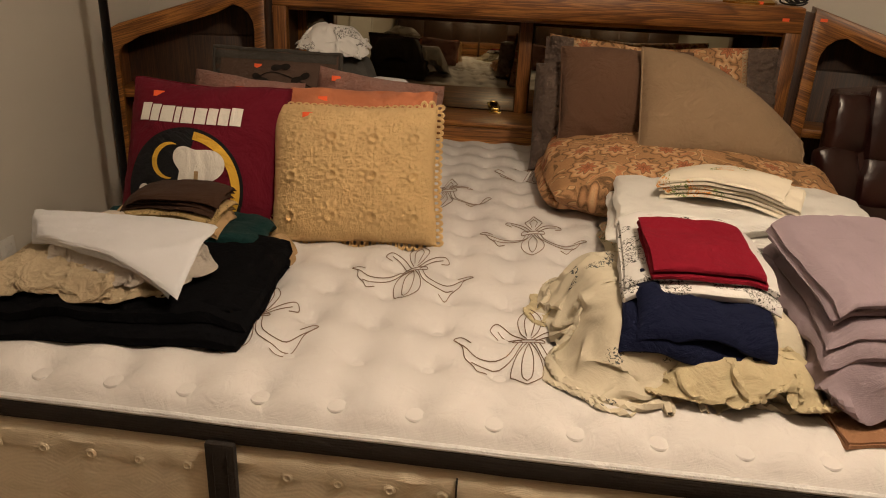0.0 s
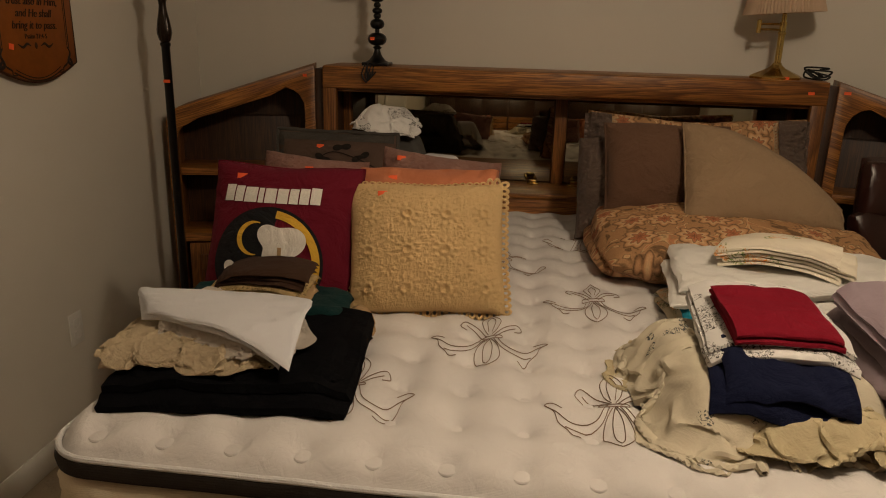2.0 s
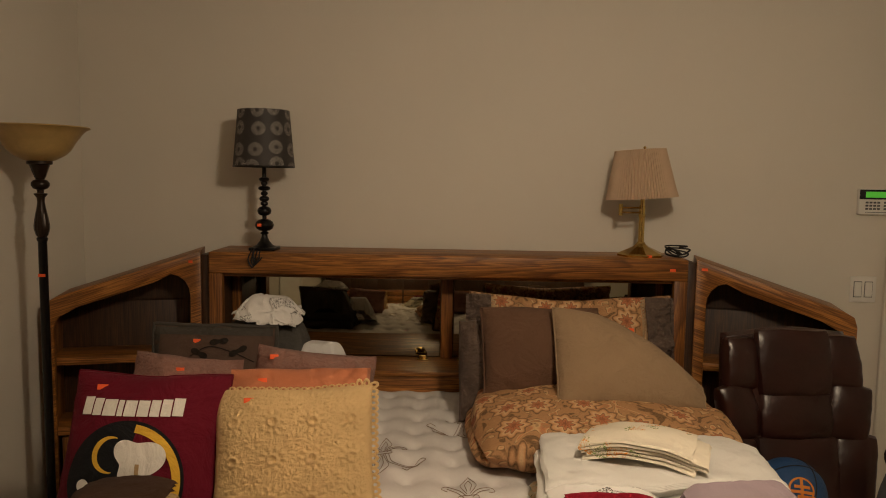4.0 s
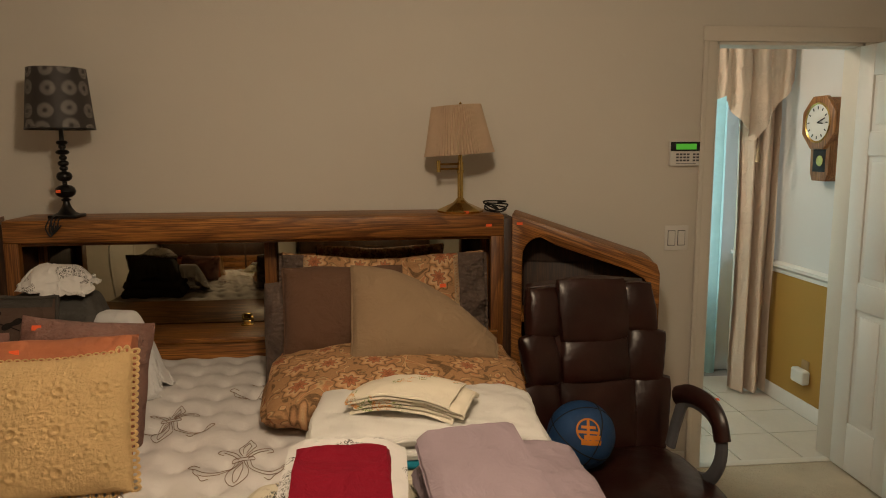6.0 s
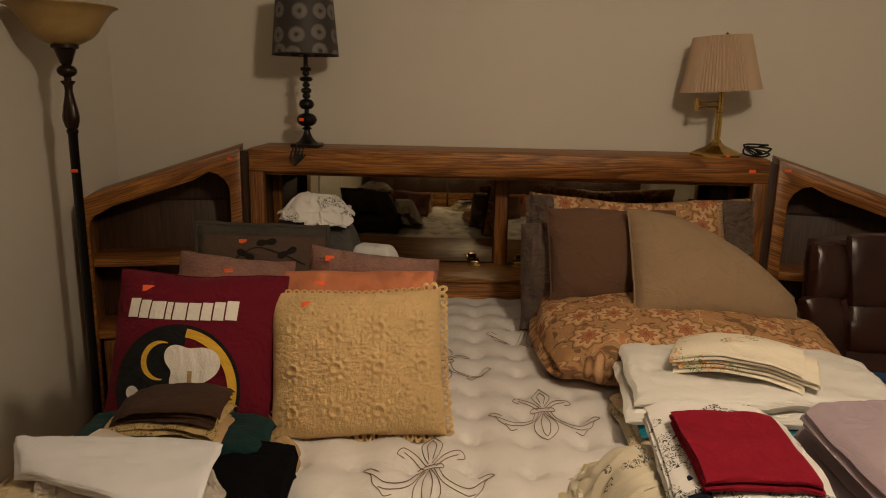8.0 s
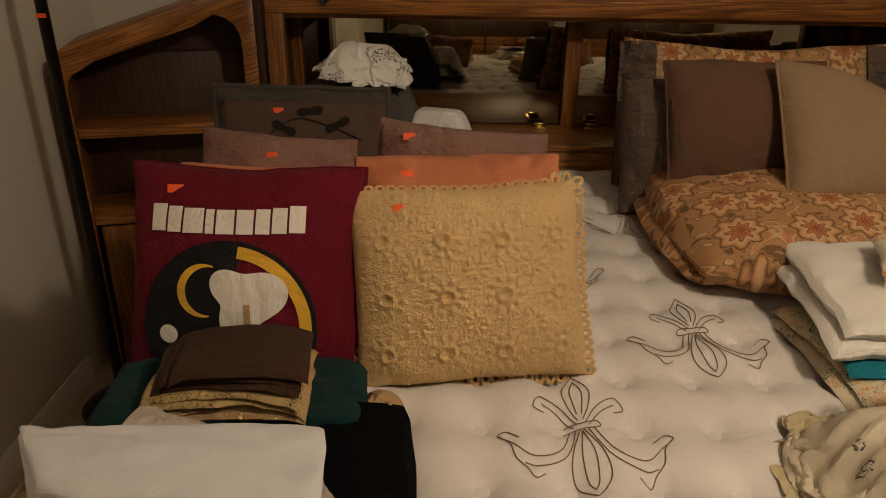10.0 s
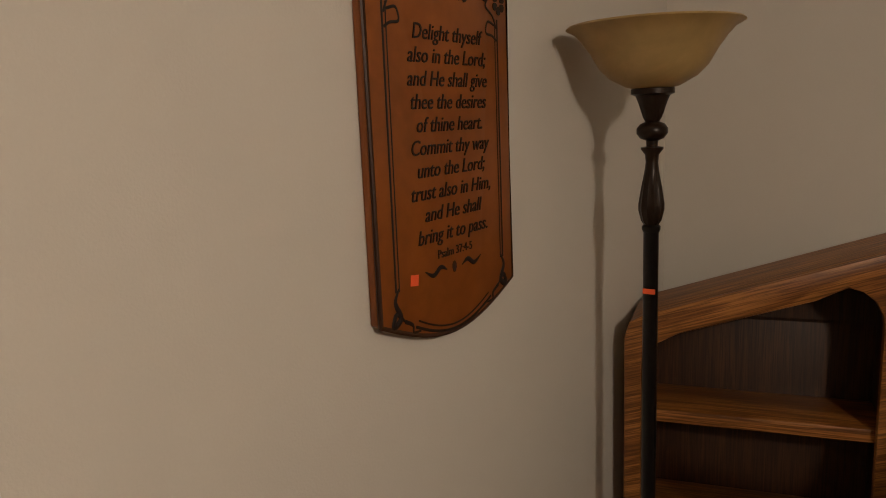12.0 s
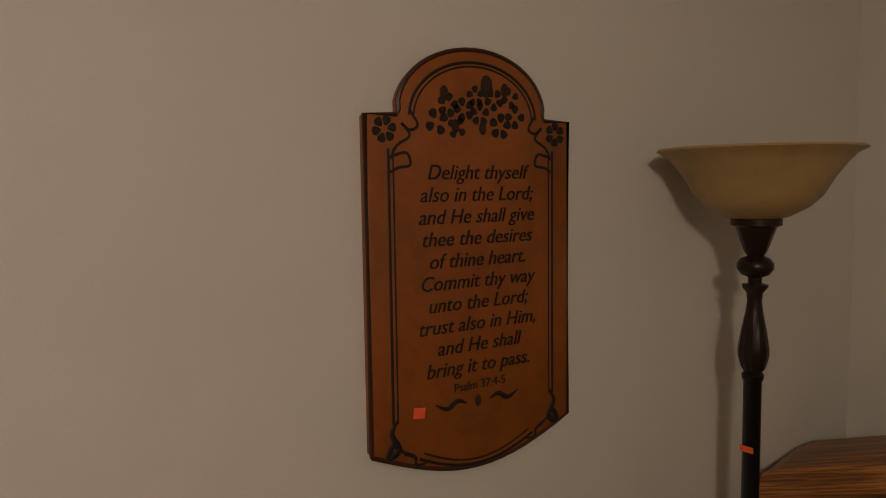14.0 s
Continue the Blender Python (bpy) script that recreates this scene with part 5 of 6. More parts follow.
# sheets bundled behind the pillows
layers = [slab(0.42, 0.25, 0.09, 11, 30, 0.35, 0.01), slab(0.40, 0.25, 0.08, 12, 30, 0.35, 0.012, z0=0.08, turn=4),
          drape(0.46, 0.30, plateau(0, 0, 0.18, 0.11, 0.335, 0.12), 8, 64, 1.5, 0.05, grain=12, stiff=0.15)]
stack("bundled_sheet", layers, MATS["grey_sheet"], pose(-0.665, -0.34, 0.742), "bundle of charcoal grey sheets heaped by the headboard", "bedding")
bm = drape(0.25, 0.20, plateau(0, 0.0, 0.10, 0.06, 0.085, 0.10), 21, 60, 1.6, 0.04, grain=15, stiff=0.12)
solid("sheet", bm, MATS["white_sprig"], pose(-0.640, -0.365, 1.095, 6, 3, 12), "crumpled white sheet with black sprigs on top of grey sheets", "bedding")
bm = drape(0.30, 0.24, plateau(-0.05, 0.02, 0.11, 0.08, 0.275, 0.12), 31, 60, 1.5, 0.05, grain=13, stiff=0.15)
solid("sheet", bm, MATS["daisy_white"], pose(-0.40, -0.43, 0.744, 0, 0, -15), "plain white sheet slumped beside the grey bundle", "bedding")

# left stack: brown and printed folds on teal
layers = [slab(0.42, 0.20, 0.05, 41, 34, 0.5, 0.010),
          slab(0.41, 0.18, 0.05, 42, 34, 0.6, 0.014, z0=0.038, dx=0.01)]
stack("teal_blanket", layers, MATS["teal"], pose(-0.755, -1.365, 0.738, 0, 0, 3), "dark teal fleece folded under a stack of cloth", "blanket")
layers = []
for k, t in enumerate((0.016, 0.014)):
    layers.append(slab(0.215 - 0.01 * k, 0.145, t, 50 + k, 30, 0.4, 0.004, z0=0.013 * k, turn=3 * k))
stack("folded_cloth", layers, MATS["tan_fold"], pose(-0.722, -1.382, 0.822, 0, 0, 3), "folded tan cotton in a small stack", "cloth", "small stack of folded cloth")
layers = []
for k, t in enumerate((0.013, 0.014)):
    layers.append(slab(0.225 + 0.006 * k, 0.145, t, 55 + k, 30, 0.4, 0.005, z0=0.012 * k, turn=-3 * k))
stack("folded_cloth", layers, MATS["camo"], pose(-0.732, -1.385, 0.848, 0, 0, 2), "folded leaf-printed cotton in a small stack", "cloth", "small stack of folded cloth")
layers = []
for k, t in enumerate((0.011, 0.012, 0.013)):
    layers.append(slab(0.215 - 0.01 * k, 0.14, t, 60 + k, 30, 0.4, 0.005, z0=0.0105 * k, turn=4 * k - 3, dx=0.012 * k))
stack("folded_cloth", layers, MATS["brown_fold"], pose(-0.730, -1.383, 0.877, 0, 0, 2), "folded dark brown knit on top of a small stack", "cloth", "small stack of folded cloth")
bm = rumple(0.055, 0.07, 0.045, 66, 14, (0.006, 0.016), 2.0, 0.3, 40, 100)
solid("scarf", bm, MATS["tan_fold"], pose(-0.52, -1.36, 0.744), "crumpled tan and brown scarf end", "cloth")

# black folded cloth with lace and a white spread on it
layers = [folded(0.47, 0.40, 3, 0.017, 71, 0.003, wr=0.010, loose=0.012),
          drape(0.50, 0.44, plateau(0, 0, 0.21, 0.17, 0.062, 0.06), 73, 66, 1.12, 0.03, rough=0.5)]
stack("folded_throw", layers, MATS["black_cloth"], pose(-0.680, -1.605, 0.745, 0, 0, 6), "black cotton throw folded flat on the mattress", "throw")
layers = [slab(0.32, 0.20, 0.030, 75, 40, 0.5, 0.008, turn=2),
          drape(0.36, 0.25, plateau(0, 0, 0.15, 0.10, 0.034, 0.05), 76, 66, 1.5, 0.03)]
stack("lace_cloth", layers, MATS["lace"], pose(-0.780, -1.660, 0.805, 0, 0, 3), "rumpled cream lace tablecloth", "tablecloth")
bm = drape(0.32, 0.20, plateau(-0.05, 0.02, 0.17, 0.09, 0.040, 0.05), 79, 60, 1.2, 0.025, rough=0.6)
solid("lace_cloth", bm, MATS["lace_white"], pose(-0.700, -1.640, 0.834, 0, 2, -20), "folded white lace cloth with a drooping corner", "tablecloth")


def fall(x, y):
    return -0.20 * max(0, x - y * 0.9 - 0.20)


layers = [slab(0.37, 0.25, 0.016, 81, 50, 0.3, 0.006, bend=fall, skew=-0.055, wob=0.006),
          slab(0.36, 0.24, 0.014, 82, 50, 0.3, 0.006, bend=fall, skew=-0.05, z0=-0.012, dx=-0.012, wob=0.006)]
for bm in layers:
    for v in bm.verts:
        v.co.y = -0.125 + (v.co.y + 0.125) * (0.32 + 0.68 * min(1, max(0, (v.co.x + 0.185) / 0.37)))
stack("bedspread", layers, MATS["white_waffle"], pose(-0.722, -1.585, 0.884, 2, 1, -20), "white textured cotton bedspread folded on lace", "bedspread")

# ---- right half of the bed ----
bm = pillow(0.83, 0.62, 0.22, 91, 60, 0.0, 0.012, bulge=0.4, soft=0.3)
cushion("floral_pillow", bm, MATS["tapestry"], pose(0.515, -0.955, 0.815, 2, 0, 1), "large floral tapestry pillow lying flat")
bm = pillow(0.85, 0.62, 0.13, 92, 50, 0.0, 0.012, bulge=0.4, soft=0.3)
cushion("floral_pillow", bm, MATS["tapestry"], pose(0.495, -0.92, 0.785, 1, 0, -1), "floral tapestry pillow lying under another")


def gathers(x, y):
    return 0.006 * abs(noise.noise(Vector((x * 18, y * 60, 3)))) + 0.004 * abs(noise.noise(Vector((x * 60, y * 22, 8))))


bm = pillow(0.82, 0.45, 0.19, 93, 90, 0.045, 0.03, soft=0.1, sag=0.03)
rim = rim_points(bm)
fl, tree = cushion("floral_pillow", bm, MATS["tapestry"], pose(0.485, -0.20, 0.74, 78, 0, -1), "floral tapestry bed pillow with gathered grey ends standing by the headboard")
for s in (-1, 1):
    x0, x1 = (-0.408, -0.31) if s < 0 else (0.29, 0.408)
    bmx = patch_grid(x0, 0.010, x1, 0.430, 36, 110)
    for v in bmx.verts:
        v.co.z = 0.002 + gathers(v.co.x, v.co.y) * 2.0
    part("gathered_end", lay(bmx, tree, 0.005), MATS["ruched"], fl, "gathered taupe satin end")
    fr = bmesh.new()
    xf = x1 if s < 0 else x0
    for k in range(110):
        y = 0.015 + 0.41 * k / 110
        p, nrm = on(tree, xf, y, 0.010)
        q, _ = on(tree, xf + s * -0.018, y - 0.010 + 0.008 * math.sin(k * 2.1), 0.008)
        tube([p, p.lerp(q, 0.5) + nrm * 0.006, q], 0.0014, 5, bm=fr, per=2)
    tagged(part("fringe", fr, MATS["fringe"], fl, "cream fringe"), kind="stuff")
tag_on(fl, tree, 0.225, 0.30, 5)
bm = pillow(0.37, 0.375, 0.20, 94, 80, 0.05, 0.030, soft=0.14, relief=lambda x, y: gathers(x, y) * 2.2)
cushion("satin_pillow", bm, MATS["ruched"], pose(0.232, -0.425, 0.742, 75, 0, 1), "gathered taupe satin pillow standing behind brown pillows")
bm = pillow(0.42, 0.32, 0.18, 95, 44, 0.04, 0.006)
rim = rim_points(bm)
ob, tree = cushion("suede_pillow", bm, MATS["brown_suede"], pose(0.345, -0.55, 0.875, 64, 0, 3), "brown suede throw pillow leaning back")
part("piping", tube(rim, 0.0035, 6, per=0), MATS["brown_suede"], ob)
bm = pillow(0.47, 0.365, 0.17, 96, 48, 0.03, 0.005)
for v in bm.verts:
    k = (v.co.x + 0.235) / 0.47
    v.co.y *= 1 - 0.80 * max(0, k) ** 2.1
    v.co.x += 0.03 * (v.co.y - 0.2) * (1 - k)
    v.co.z *= 1 - 0.3 * k
rim = rim_points(bm)
ob, tree = cushion("suede_pillow", bm, MATS["taupe_suede"], pose(0.610, -0.72, 0.895, 52, 0, 4), "light taupe suede throw pillow slumped to one corner")
part("piping", tube(rim, 0.0035, 6, per=0), MATS["taupe_suede"], ob)

layers = [slab(0.58, 0.34, 0.03, 101, 40, 0.4, 0.006),
          slab(0.56, 0.33, 0.028, 102, 40, 0.4, 0.008, z0=0.024, turn=1)]
stack("folded_sheet", layers, MATS["botanic"], pose(0.545, -1.13, 0.742, 0, 0, 4), "folded cream sheet printed with leaves and fruit", "bedding", "folded bedding")
bm = slab(0.56, 0.37, 0.026, 103, 40, 0.4, 0.008)
solid("folded_sheet", bm, MATS["turquoise"], pose(0.565, -1.085, 0.792, 0, 0, -2), "folded turquoise sheet under a cream blanket", "bedding", "folded bedding")
layers = [slab(0.61, 0.37, 0.045, 104, 50, 0.4, 0.008),
          slab(0.60, 0.36, 0.045, 105, 50, 0.4, 0.010, z0=0.040, turn=-1, dx=0.005)]
stack("thermal_blanket", layers, MATS["waffle"], pose(0.565, -1.08, 0.814, 0, 0, -3), "thick cream waffle-weave blanket folded in layers", "blanket", "folded bedding")
bm = folded(0.165, 0.275, 5, 0.0065, 106, 0.0045, wr=0.006, loose=0.016, bend=lambda x, y: 0.02 * math.cos(y * 10) - 0.01)
solid("folded_sheet", bm, MATS["orchard"], pose(0.535, -1.120, 0.908, 0, 0, 68), "folded cream sheet with orange fruit print", "bedding", "folded bedding")

layers = [slab(0.34, 0.34, 0.09, 111, 34, 0.4, 0.010),
          drape(0.50, 0.50, plateau(0.01, 0.02, 0.19, 0.19, 0.115, 0.10), 118, 84, 1.62, 0.06, 100, grain=9, stiff=0.22)]
stack("crumpled_sheet", layers, MATS["cream_sprig"], pose(0.345, -1.590, 0.744, 0, 0, 8), "loose heap of cream sheets with small dark sprigs", "bedding")
bm = drape(0.30, 0.17, plateau(0, 0, 0.11, 0.06, 0.06, 0.07), 112, 56, 1.65, 0.03, grain=14, stiff=0.2)
solid("crumpled_sheet", bm, MATS["plain_cream"], pose(0.43, -1.755, 0.765), "bunched cream sheet with gathered folds", "bedding")
bm = drape(0.22, 0.30, plateau(0.02, 0, 0.06, 0.10, 0.03, 0.06), 114, 54, 1.2, 0.02, rough=0.6)
solid("folded_sheet", bm, MATS["plain_cream"], pose(0.195, -1.46, 0.746, 0, 0, -16), "yellowed cream sheet corner spread on the mattress", "bedding", "folded bedding")
soft_fall = lambda x, y: -1.3 * max(0, -y - 0.02) ** 1.4 - 0.6 * x * x
layers = [slab(0.235, 0.20, 0.026, 121, 40, 0.5, 0.012, bend=soft_fall),
          slab(0.225, 0.195, 0.024, 122, 40, 0.5, 0.014, z0=0.020, dx=0.004, dy=0.008, turn=3, bend=soft_fall)]
stack("folded_cloth", layers, MATS["navy"], pose(0.355, -1.695, 0.862, 6, 3, -4), "navy blue cotton cloth folded softly", "cloth")
bm = folded(0.25, 0.29, 3, 0.008, 115, 0.003, wr=0.009, loose=0.012, bend=lambda x, y: -0.35 * max(0, abs(x) - 0.09))
solid("folded_sheet", bm, MATS["white_sprig"], pose(0.368, -1.555, 0.903, 4, 0, -2), "folded white sheet with dark sprigs", "bedding", "folded bedding")
bm = folded(0.19, 0.205, 4, 0.0055, 125, 0.0016, wr=0.004, loose=0.005)
solid("folded_cloth", bm, MATS["red"], pose(0.368, -1.590, 0.930, 4, 1, 1), "crimson cotton cloth folded into a neat square", "cloth")

bm = folded(0.40, 0.43, 2, 0.006, 131, 0.002, wr=0.004)
solid("folded_sheet", bm, MATS["rust"], pose(0.745, -1.635, 0.744, 0, 0, 6), "thin tan sheet at the bottom of a lavender stack", "bedding", "folded bedding")
layers = [slab(0.34, 0.36, 0.085, 132, 40, 0.4, 0.010),
          drape(0.43, 0.46, plateau(0, 0, 0.185, 0.19, 0.098, 0.06), 133, 60, 1.16, 0.04, rough=0.7, grain=5, stiff=0.7)]
stack("folded_sheet", layers, MATS["lavender"], pose(0.715, -1.625, 0.758, 0, 0, 4), "thick lavender sheet folded in wide layers", "bedding", "folded bedding")
layers = [slab(0.345, 0.40, 0.045, 135, 50, 0.5, 0.014, wob=0.010, bend=lambda x, y: -0.45 * max(0, -x - 0.12)),
          slab(0.335, 0.385, 0.034, 138, 50, 0.5, 0.012, z0=0.036, turn=-4, dx=0.008, wob=0.010, bend=lambda x, y: -0.45 * max(0, -x - 0.12))]
stack("folded_sheet", layers, MATS["lavender"], pose(0.698, -1.605, 0.860, 2, 0, 3), "lavender sheet folded thickly in the middle of the stack", "bedding", "folded bedding")
bm = folded(0.215, 0.295, 4, 0.0075, 136, 0.0012, wr=0.006, loose=0.008, bend=lambda x, y: -0.6 * max(0, -x - 0.085))
solid("folded_sheet", bm, MATS["lavender"], pose(0.640, -1.615, 0.936, 6, -2, 4), "smaller lavender sheet folded on top of the stack", "bedding", "folded bedding")

# ---- lamps ----
TOPZ = 1.302


def with_uv(bm, fu, fv):
    uv = bm.loops.layers.uv.new("UVMap")
    for f in bm.faces:
        us = [fu(lp.vert.co) for lp in f.loops]
        for lp, u in zip(f.loops, us):
            if max(us) - min(us) > 3 and u < max(us) - 3:
                u += fu.turn
            lp[uv].uv = (u, fv(lp.vert.co))
    return bm


black_lamp = thing("table_lamp", pose(-0.782, 0.105, TOPZ), "black turned-spindle table lamp with dark burst-print shade on the headboard", "lamp")
stand = box(-0.055, -0.055, 0, 0.055, 0.055, 0.014, 0.004)
prof = [(0.050, 0.014), (0.034, 0.022), (0.020, 0.040), (0.013, 0.058), (0.012, 0.066), (0.020, 0.072), (0.012, 0.078)]
for c, r, h in ((0.106, 0.040, 0.026), (0.166, 0.030, 0.020), (0.198, 0.016, 0.009), (0.218, 0.021, 0.011), (0.240, 0.015, 0.008), (0.262, 0.026, 0.010), (0.284, 0.014, 0.008), (0.300, 0.022, 0.009)):
    prof += [(0.009, c - h)] + [(0.009 + (r - 0.009) * math.sin(t), c - h * math.cos(t)) for t in (0.5, 1.0, 1.57, 2.14, 2.64)] + [(0.009, c + h)]
prof += [(0.009, 0.315), (0.007, 0.42), (0.0, 0.42)]
part("base", stand, MATS["black"], black_lamp)
spin = part("spindle", lathe(prof, 28), MATS["black"], black_lamp, "glossy black turned spindle")
shade = lathe([(0.128, 0.352), (0.1065, 0.588), (0.1045, 0.588), (0.126, 0.352), (0.128, 0.352)], 56)


class Around:
    turn = 9.0

    def __call__(self, co):
        return 9.0 * (math.atan2(co.y, co.x) / (2 * math.pi) + 0.5)


sh = part("shade", with_uv(shade, Around(), lambda co: (co.z - 0.352) / 0.078 + 0.15), MATS["burst"], black_lamp, "dark drum shade printed with pale dandelion bursts")
part("shade_rim", lathe([(0.1288, 0.350), (0.1292, 0.356), (0.1278, 0.357)], 56), MATS["black"], black_lamp)
part("harp", tube([(0.0, 0, 0.42), (0.0, 0, 0.53), (0.10, 0, 0.545)], 0.002, 6, per=3), MATS["brass"], black_lamp)
sticker(black_lamp, pose(-0.012, -0.0395, 0.108, 90), 0.018, 0.012)
plug = tube([(-0.03, -0.045, 0.012), (-0.02, -0.09, 0.010), (-0.018, -0.112, -0.004), (-0.016, -0.115, -0.04)], 0.0035, 8)
for k in range(4):
    tube([(-0.03 + 0.012 * k, -0.095, 0.006), (-0.038 + 0.014 * k, -0.117, -0.03), (-0.02 + 0.006 * k, -0.118, -0.062 + 0.006 * k), (-0.01 + 0.01 * k, -0.115, -0.02)], 0.003, 6, bm=plug)
part("cord", plug, MATS["rubber"], black_lamp, "black cord bundled over the rail")

brass_lamp = thing("table_lamp", pose(0.822, 0.125, TOPZ), "brass swing-arm table lamp with pleated linen shade on the headboard", "lamp")
part("base", lathe([(0.0, 0.0), (0.098, 0.0), (0.100, 0.008), (0.092, 0.014), (0.074, 0.022), (0.034, 0.040), (0.020, 0.052), (0.016, 0.06)], 8), MATS["brass"], brass_lamp, "octagonal aged brass base", smooth=False)
part("column", lathe([(0.0125, 0.055), (0.0125, 0.165), (0.015, 0.168), (0.015, 0.178), (0.009, 0.18), (0.009, 0.245), (0.017, 0.25), (0.017, 0.285), (0.0, 0.29)], 20), MATS["brass"], brass_lamp)
arm = tube([(0, 0, 0.205), (-0.05, -0.03, 0.205), (-0.095, -0.02, 0.205)], 0.0045, 8)
tube([(0, 0, 0.185), (-0.05, -0.03, 0.185), (-0.095, -0.02, 0.185)], 0.0045, 8, bm=arm)
lathe([(0.0, 0.17), (0.009, 0.172), (0.009, 0.22), (0.0, 0.222)], 12, bm=arm, axis_m=pose(-0.095, -0.02, 0))
lathe([(0.0, 0.178), (0.013, 0.18), (0.013, 0.214), (0.0, 0.216)], 12, bm=arm)
part("swing_arm", arm, MATS["brass"], brass_lamp)
pleats = lathe([(0.148, 0.245), (0.140, 0.275), (0.120, 0.37), (0.1035, 0.448), (0.1015, 0.448), (0.118, 0.37), (0.138, 0.275), (0.146, 0.245), (0.148, 0.245)], 288,
               wave=lambda a, z: 1 + 0.018 * (abs(((a * 72 / (2 * math.pi)) % 1) * 2 - 1) - 0.5) * 2)
part("shade", pleats, MATS["pleat"], brass_lamp, "pleated tan linen shade", Matrix.Translation((-0.012, 0, 0)) @ pose(0, 0, 0, 0, -4, 0) @ Matrix.Translation((0.025, 0, 0)))
part("finial", lathe([(0.0, 0.44), (0.006, 0.445), (0.003, 0.452), (0.007, 0.458), (0.0, 0.466)], 12), MATS["brass"], brass_lamp)
sticker(brass_lamp, pose(0.012, -0.093, 0.007, 90), 0.024, 0.010)
random.seed(5)
pts = [(0.10 + random.uniform(-0.05, 0.06), -0.02 + random.uniform(-0.04, 0.04), 0.004 + random.uniform(0, 0.045)) for _ in range(16)]
part("cord", tube([(p[0], p[1], max(p[2], 0.004)) for p in pts], 0.0036, 6), MATS["rubber"], brass_lamp, "tangled black power cord", pose(0.04, -0.01, 0))

# floor lamp
FX, FY = -1.472, -0.36
torch = thing("floor_lamp", pose(FX, FY, 0), "dark bronze torchiere floor lamp with amber glass bowl", "lamp")
part("base", lathe([(0.0, 0.0), (0.125, 0.0), (0.13, 0.012), (0.118, 0.024), (0.07, 0.038), (0.03, 0.052), (0.02, 0.07), (0.016, 0.085)], 36), MATS["bronze"], torch)
part("pole", lathe([(0.0155, 0.08), (0.0155, 1.365), (0.017, 1.367), (0.019, 1.372), (0.019, 1.378), (0.015, 1.382), (0.0, 1.384)], 20), MATS["black"], torch)
urn = [(0.013, 1.400), (0.020, 1.410), (0.0255, 1.432), (0.0255, 1.445), (0.021, 1.475), (0.0145, 1.51), (0.0125, 1.53), (0.014, 1.545), (0.0225, 1.556), (0.0225, 1.560), (0.011, 1.562)]
part("turning", lathe([(r, z - 0.02) for r, z in urn], 24, wave=lambda a, z: 1 + 0.04 * math.cos(12 * a) * (1 if z < 1.51 else 0)), MATS["bronze"], torch, "fluted bronze turning")
knobp = [(0.011, 1.560), (0.012, 1.575), (0.024, 1.580), (0.031, 1.590), (0.031, 1.600), (0.024, 1.609), (0.014, 1.613), (0.018, 1.620), (0.022, 1.632), (0.028, 1.65), (0.034, 1.664), (0.043, 1.668), (0.043, 1.678), (0.03, 1.682), (0.0, 1.682)]
part("cup", lathe([(r, z - 0.022) for r, z in knobp], 28, wave=lambda a, z: 1 + (0.05 * math.cos(10 * a) if 1.596 < z < 1.638 else 0)), MATS["bronze"], torch, "leaf-cast bronze cup")
out = [(0.035, 1.678), (0.052, 1.682), (0.085, 1.700), (0.105, 1.72), (0.122, 1.75), (0.14, 1.775), (0.154, 1.790), (0.171, 1.799)]
out = [(r, z - 0.022) for r, z in out]
bowl = lathe(out + [(r - 0.004, z + 0.004) for r, z in out[::-1]], 64)
part("bowl", bowl, MATS["amber"], torch, "amber alabaster glass bowl")
sticker(torch, pose(0.002, -0.016, 1.243, 90), 0.026, 0.011)
strip = box(-0.12, -0.03, 0.0, 0.12, 0.03, 0.04, 0.006)
for k in range(5):
    box(-0.09 + 0.04 * k, -0.012, 0.038, -0.066 + 0.04 * k, 0.012, 0.0425, 0.002, bm=strip)
solid("power_strip", strip, MATS["rubber"], pose(-1.37, -0.22, 0.0, 0, 0, 25), "black power strip on the carpet by the wing cabinet", "power strip")
part("cord", tube([(0, 0, 0.004), (0.08, 0.02, 0.004), (0.12, -0.05, 0.006), (0.2, -0.02, 0.004), (0.17, 0.08, 0.006), (0.26, 0.10, 0.004), (0.3, 0.2, 0.004)], 0.0038, 6), MATS["rubber"], torch, "thin black cord curled on the carpet", pose(0.07, 0, 0))

# ---- plaque ----
PX, PW, PH = -1.652, 0.385, 0.0
PCY, PB, PS = -0.846, 1.316, 1.828      # middle, lower corner height, shoulder height
plaque = thing("wall_plaque", pose(LEFT, PCY, 0, 0, 0, 90), "arched maple wall plaque with carved dark verse and border", "plaque")
hw = 0.193
outline = [(-hw, PB), (-hw, PS)]
outline += [(-hw + 0.052, PS), (-hw + 0.056, PS + 0.008)]
R = hw - 0.054
outline += [(-R * math.cos(t), PS + 0.008 + R * 0.70 * math.sin(t)) for t in [math.pi * k / 24 for k in range(1, 24)]]
outline += [(hw - 0.056, PS + 0.008), (hw - 0.052, PS), (hw, PS), (hw, PB)]
outline += [(hw - 2 * hw * k / 16, PB - 0.052 * math.sin(math.pi * k / 16)) for k in range(1, 16)]
part("board", prism(outline, -0.024, -0.001, 0.004), MATS["plaque"], plaque, "stained maple board")
FY0 = -0.0245
# shade on the board's side, drawn as a dark tube along the outline
part("edge_band", tube([(x, -0.0215, z) for x, z in outline + outline[:1]], 0.0042, 6, per=0), MATS["plaque_edge"], plaque, "dark band standing in for shade on the board's edge")


def inlay(points, r, bm=None, per=5, taper=None):
    return tube([(x, FY0, z) for x, z in points], r, 6, bm=bm, flat=0.35, up=(0, 1, 0), per=per, taper=taper)


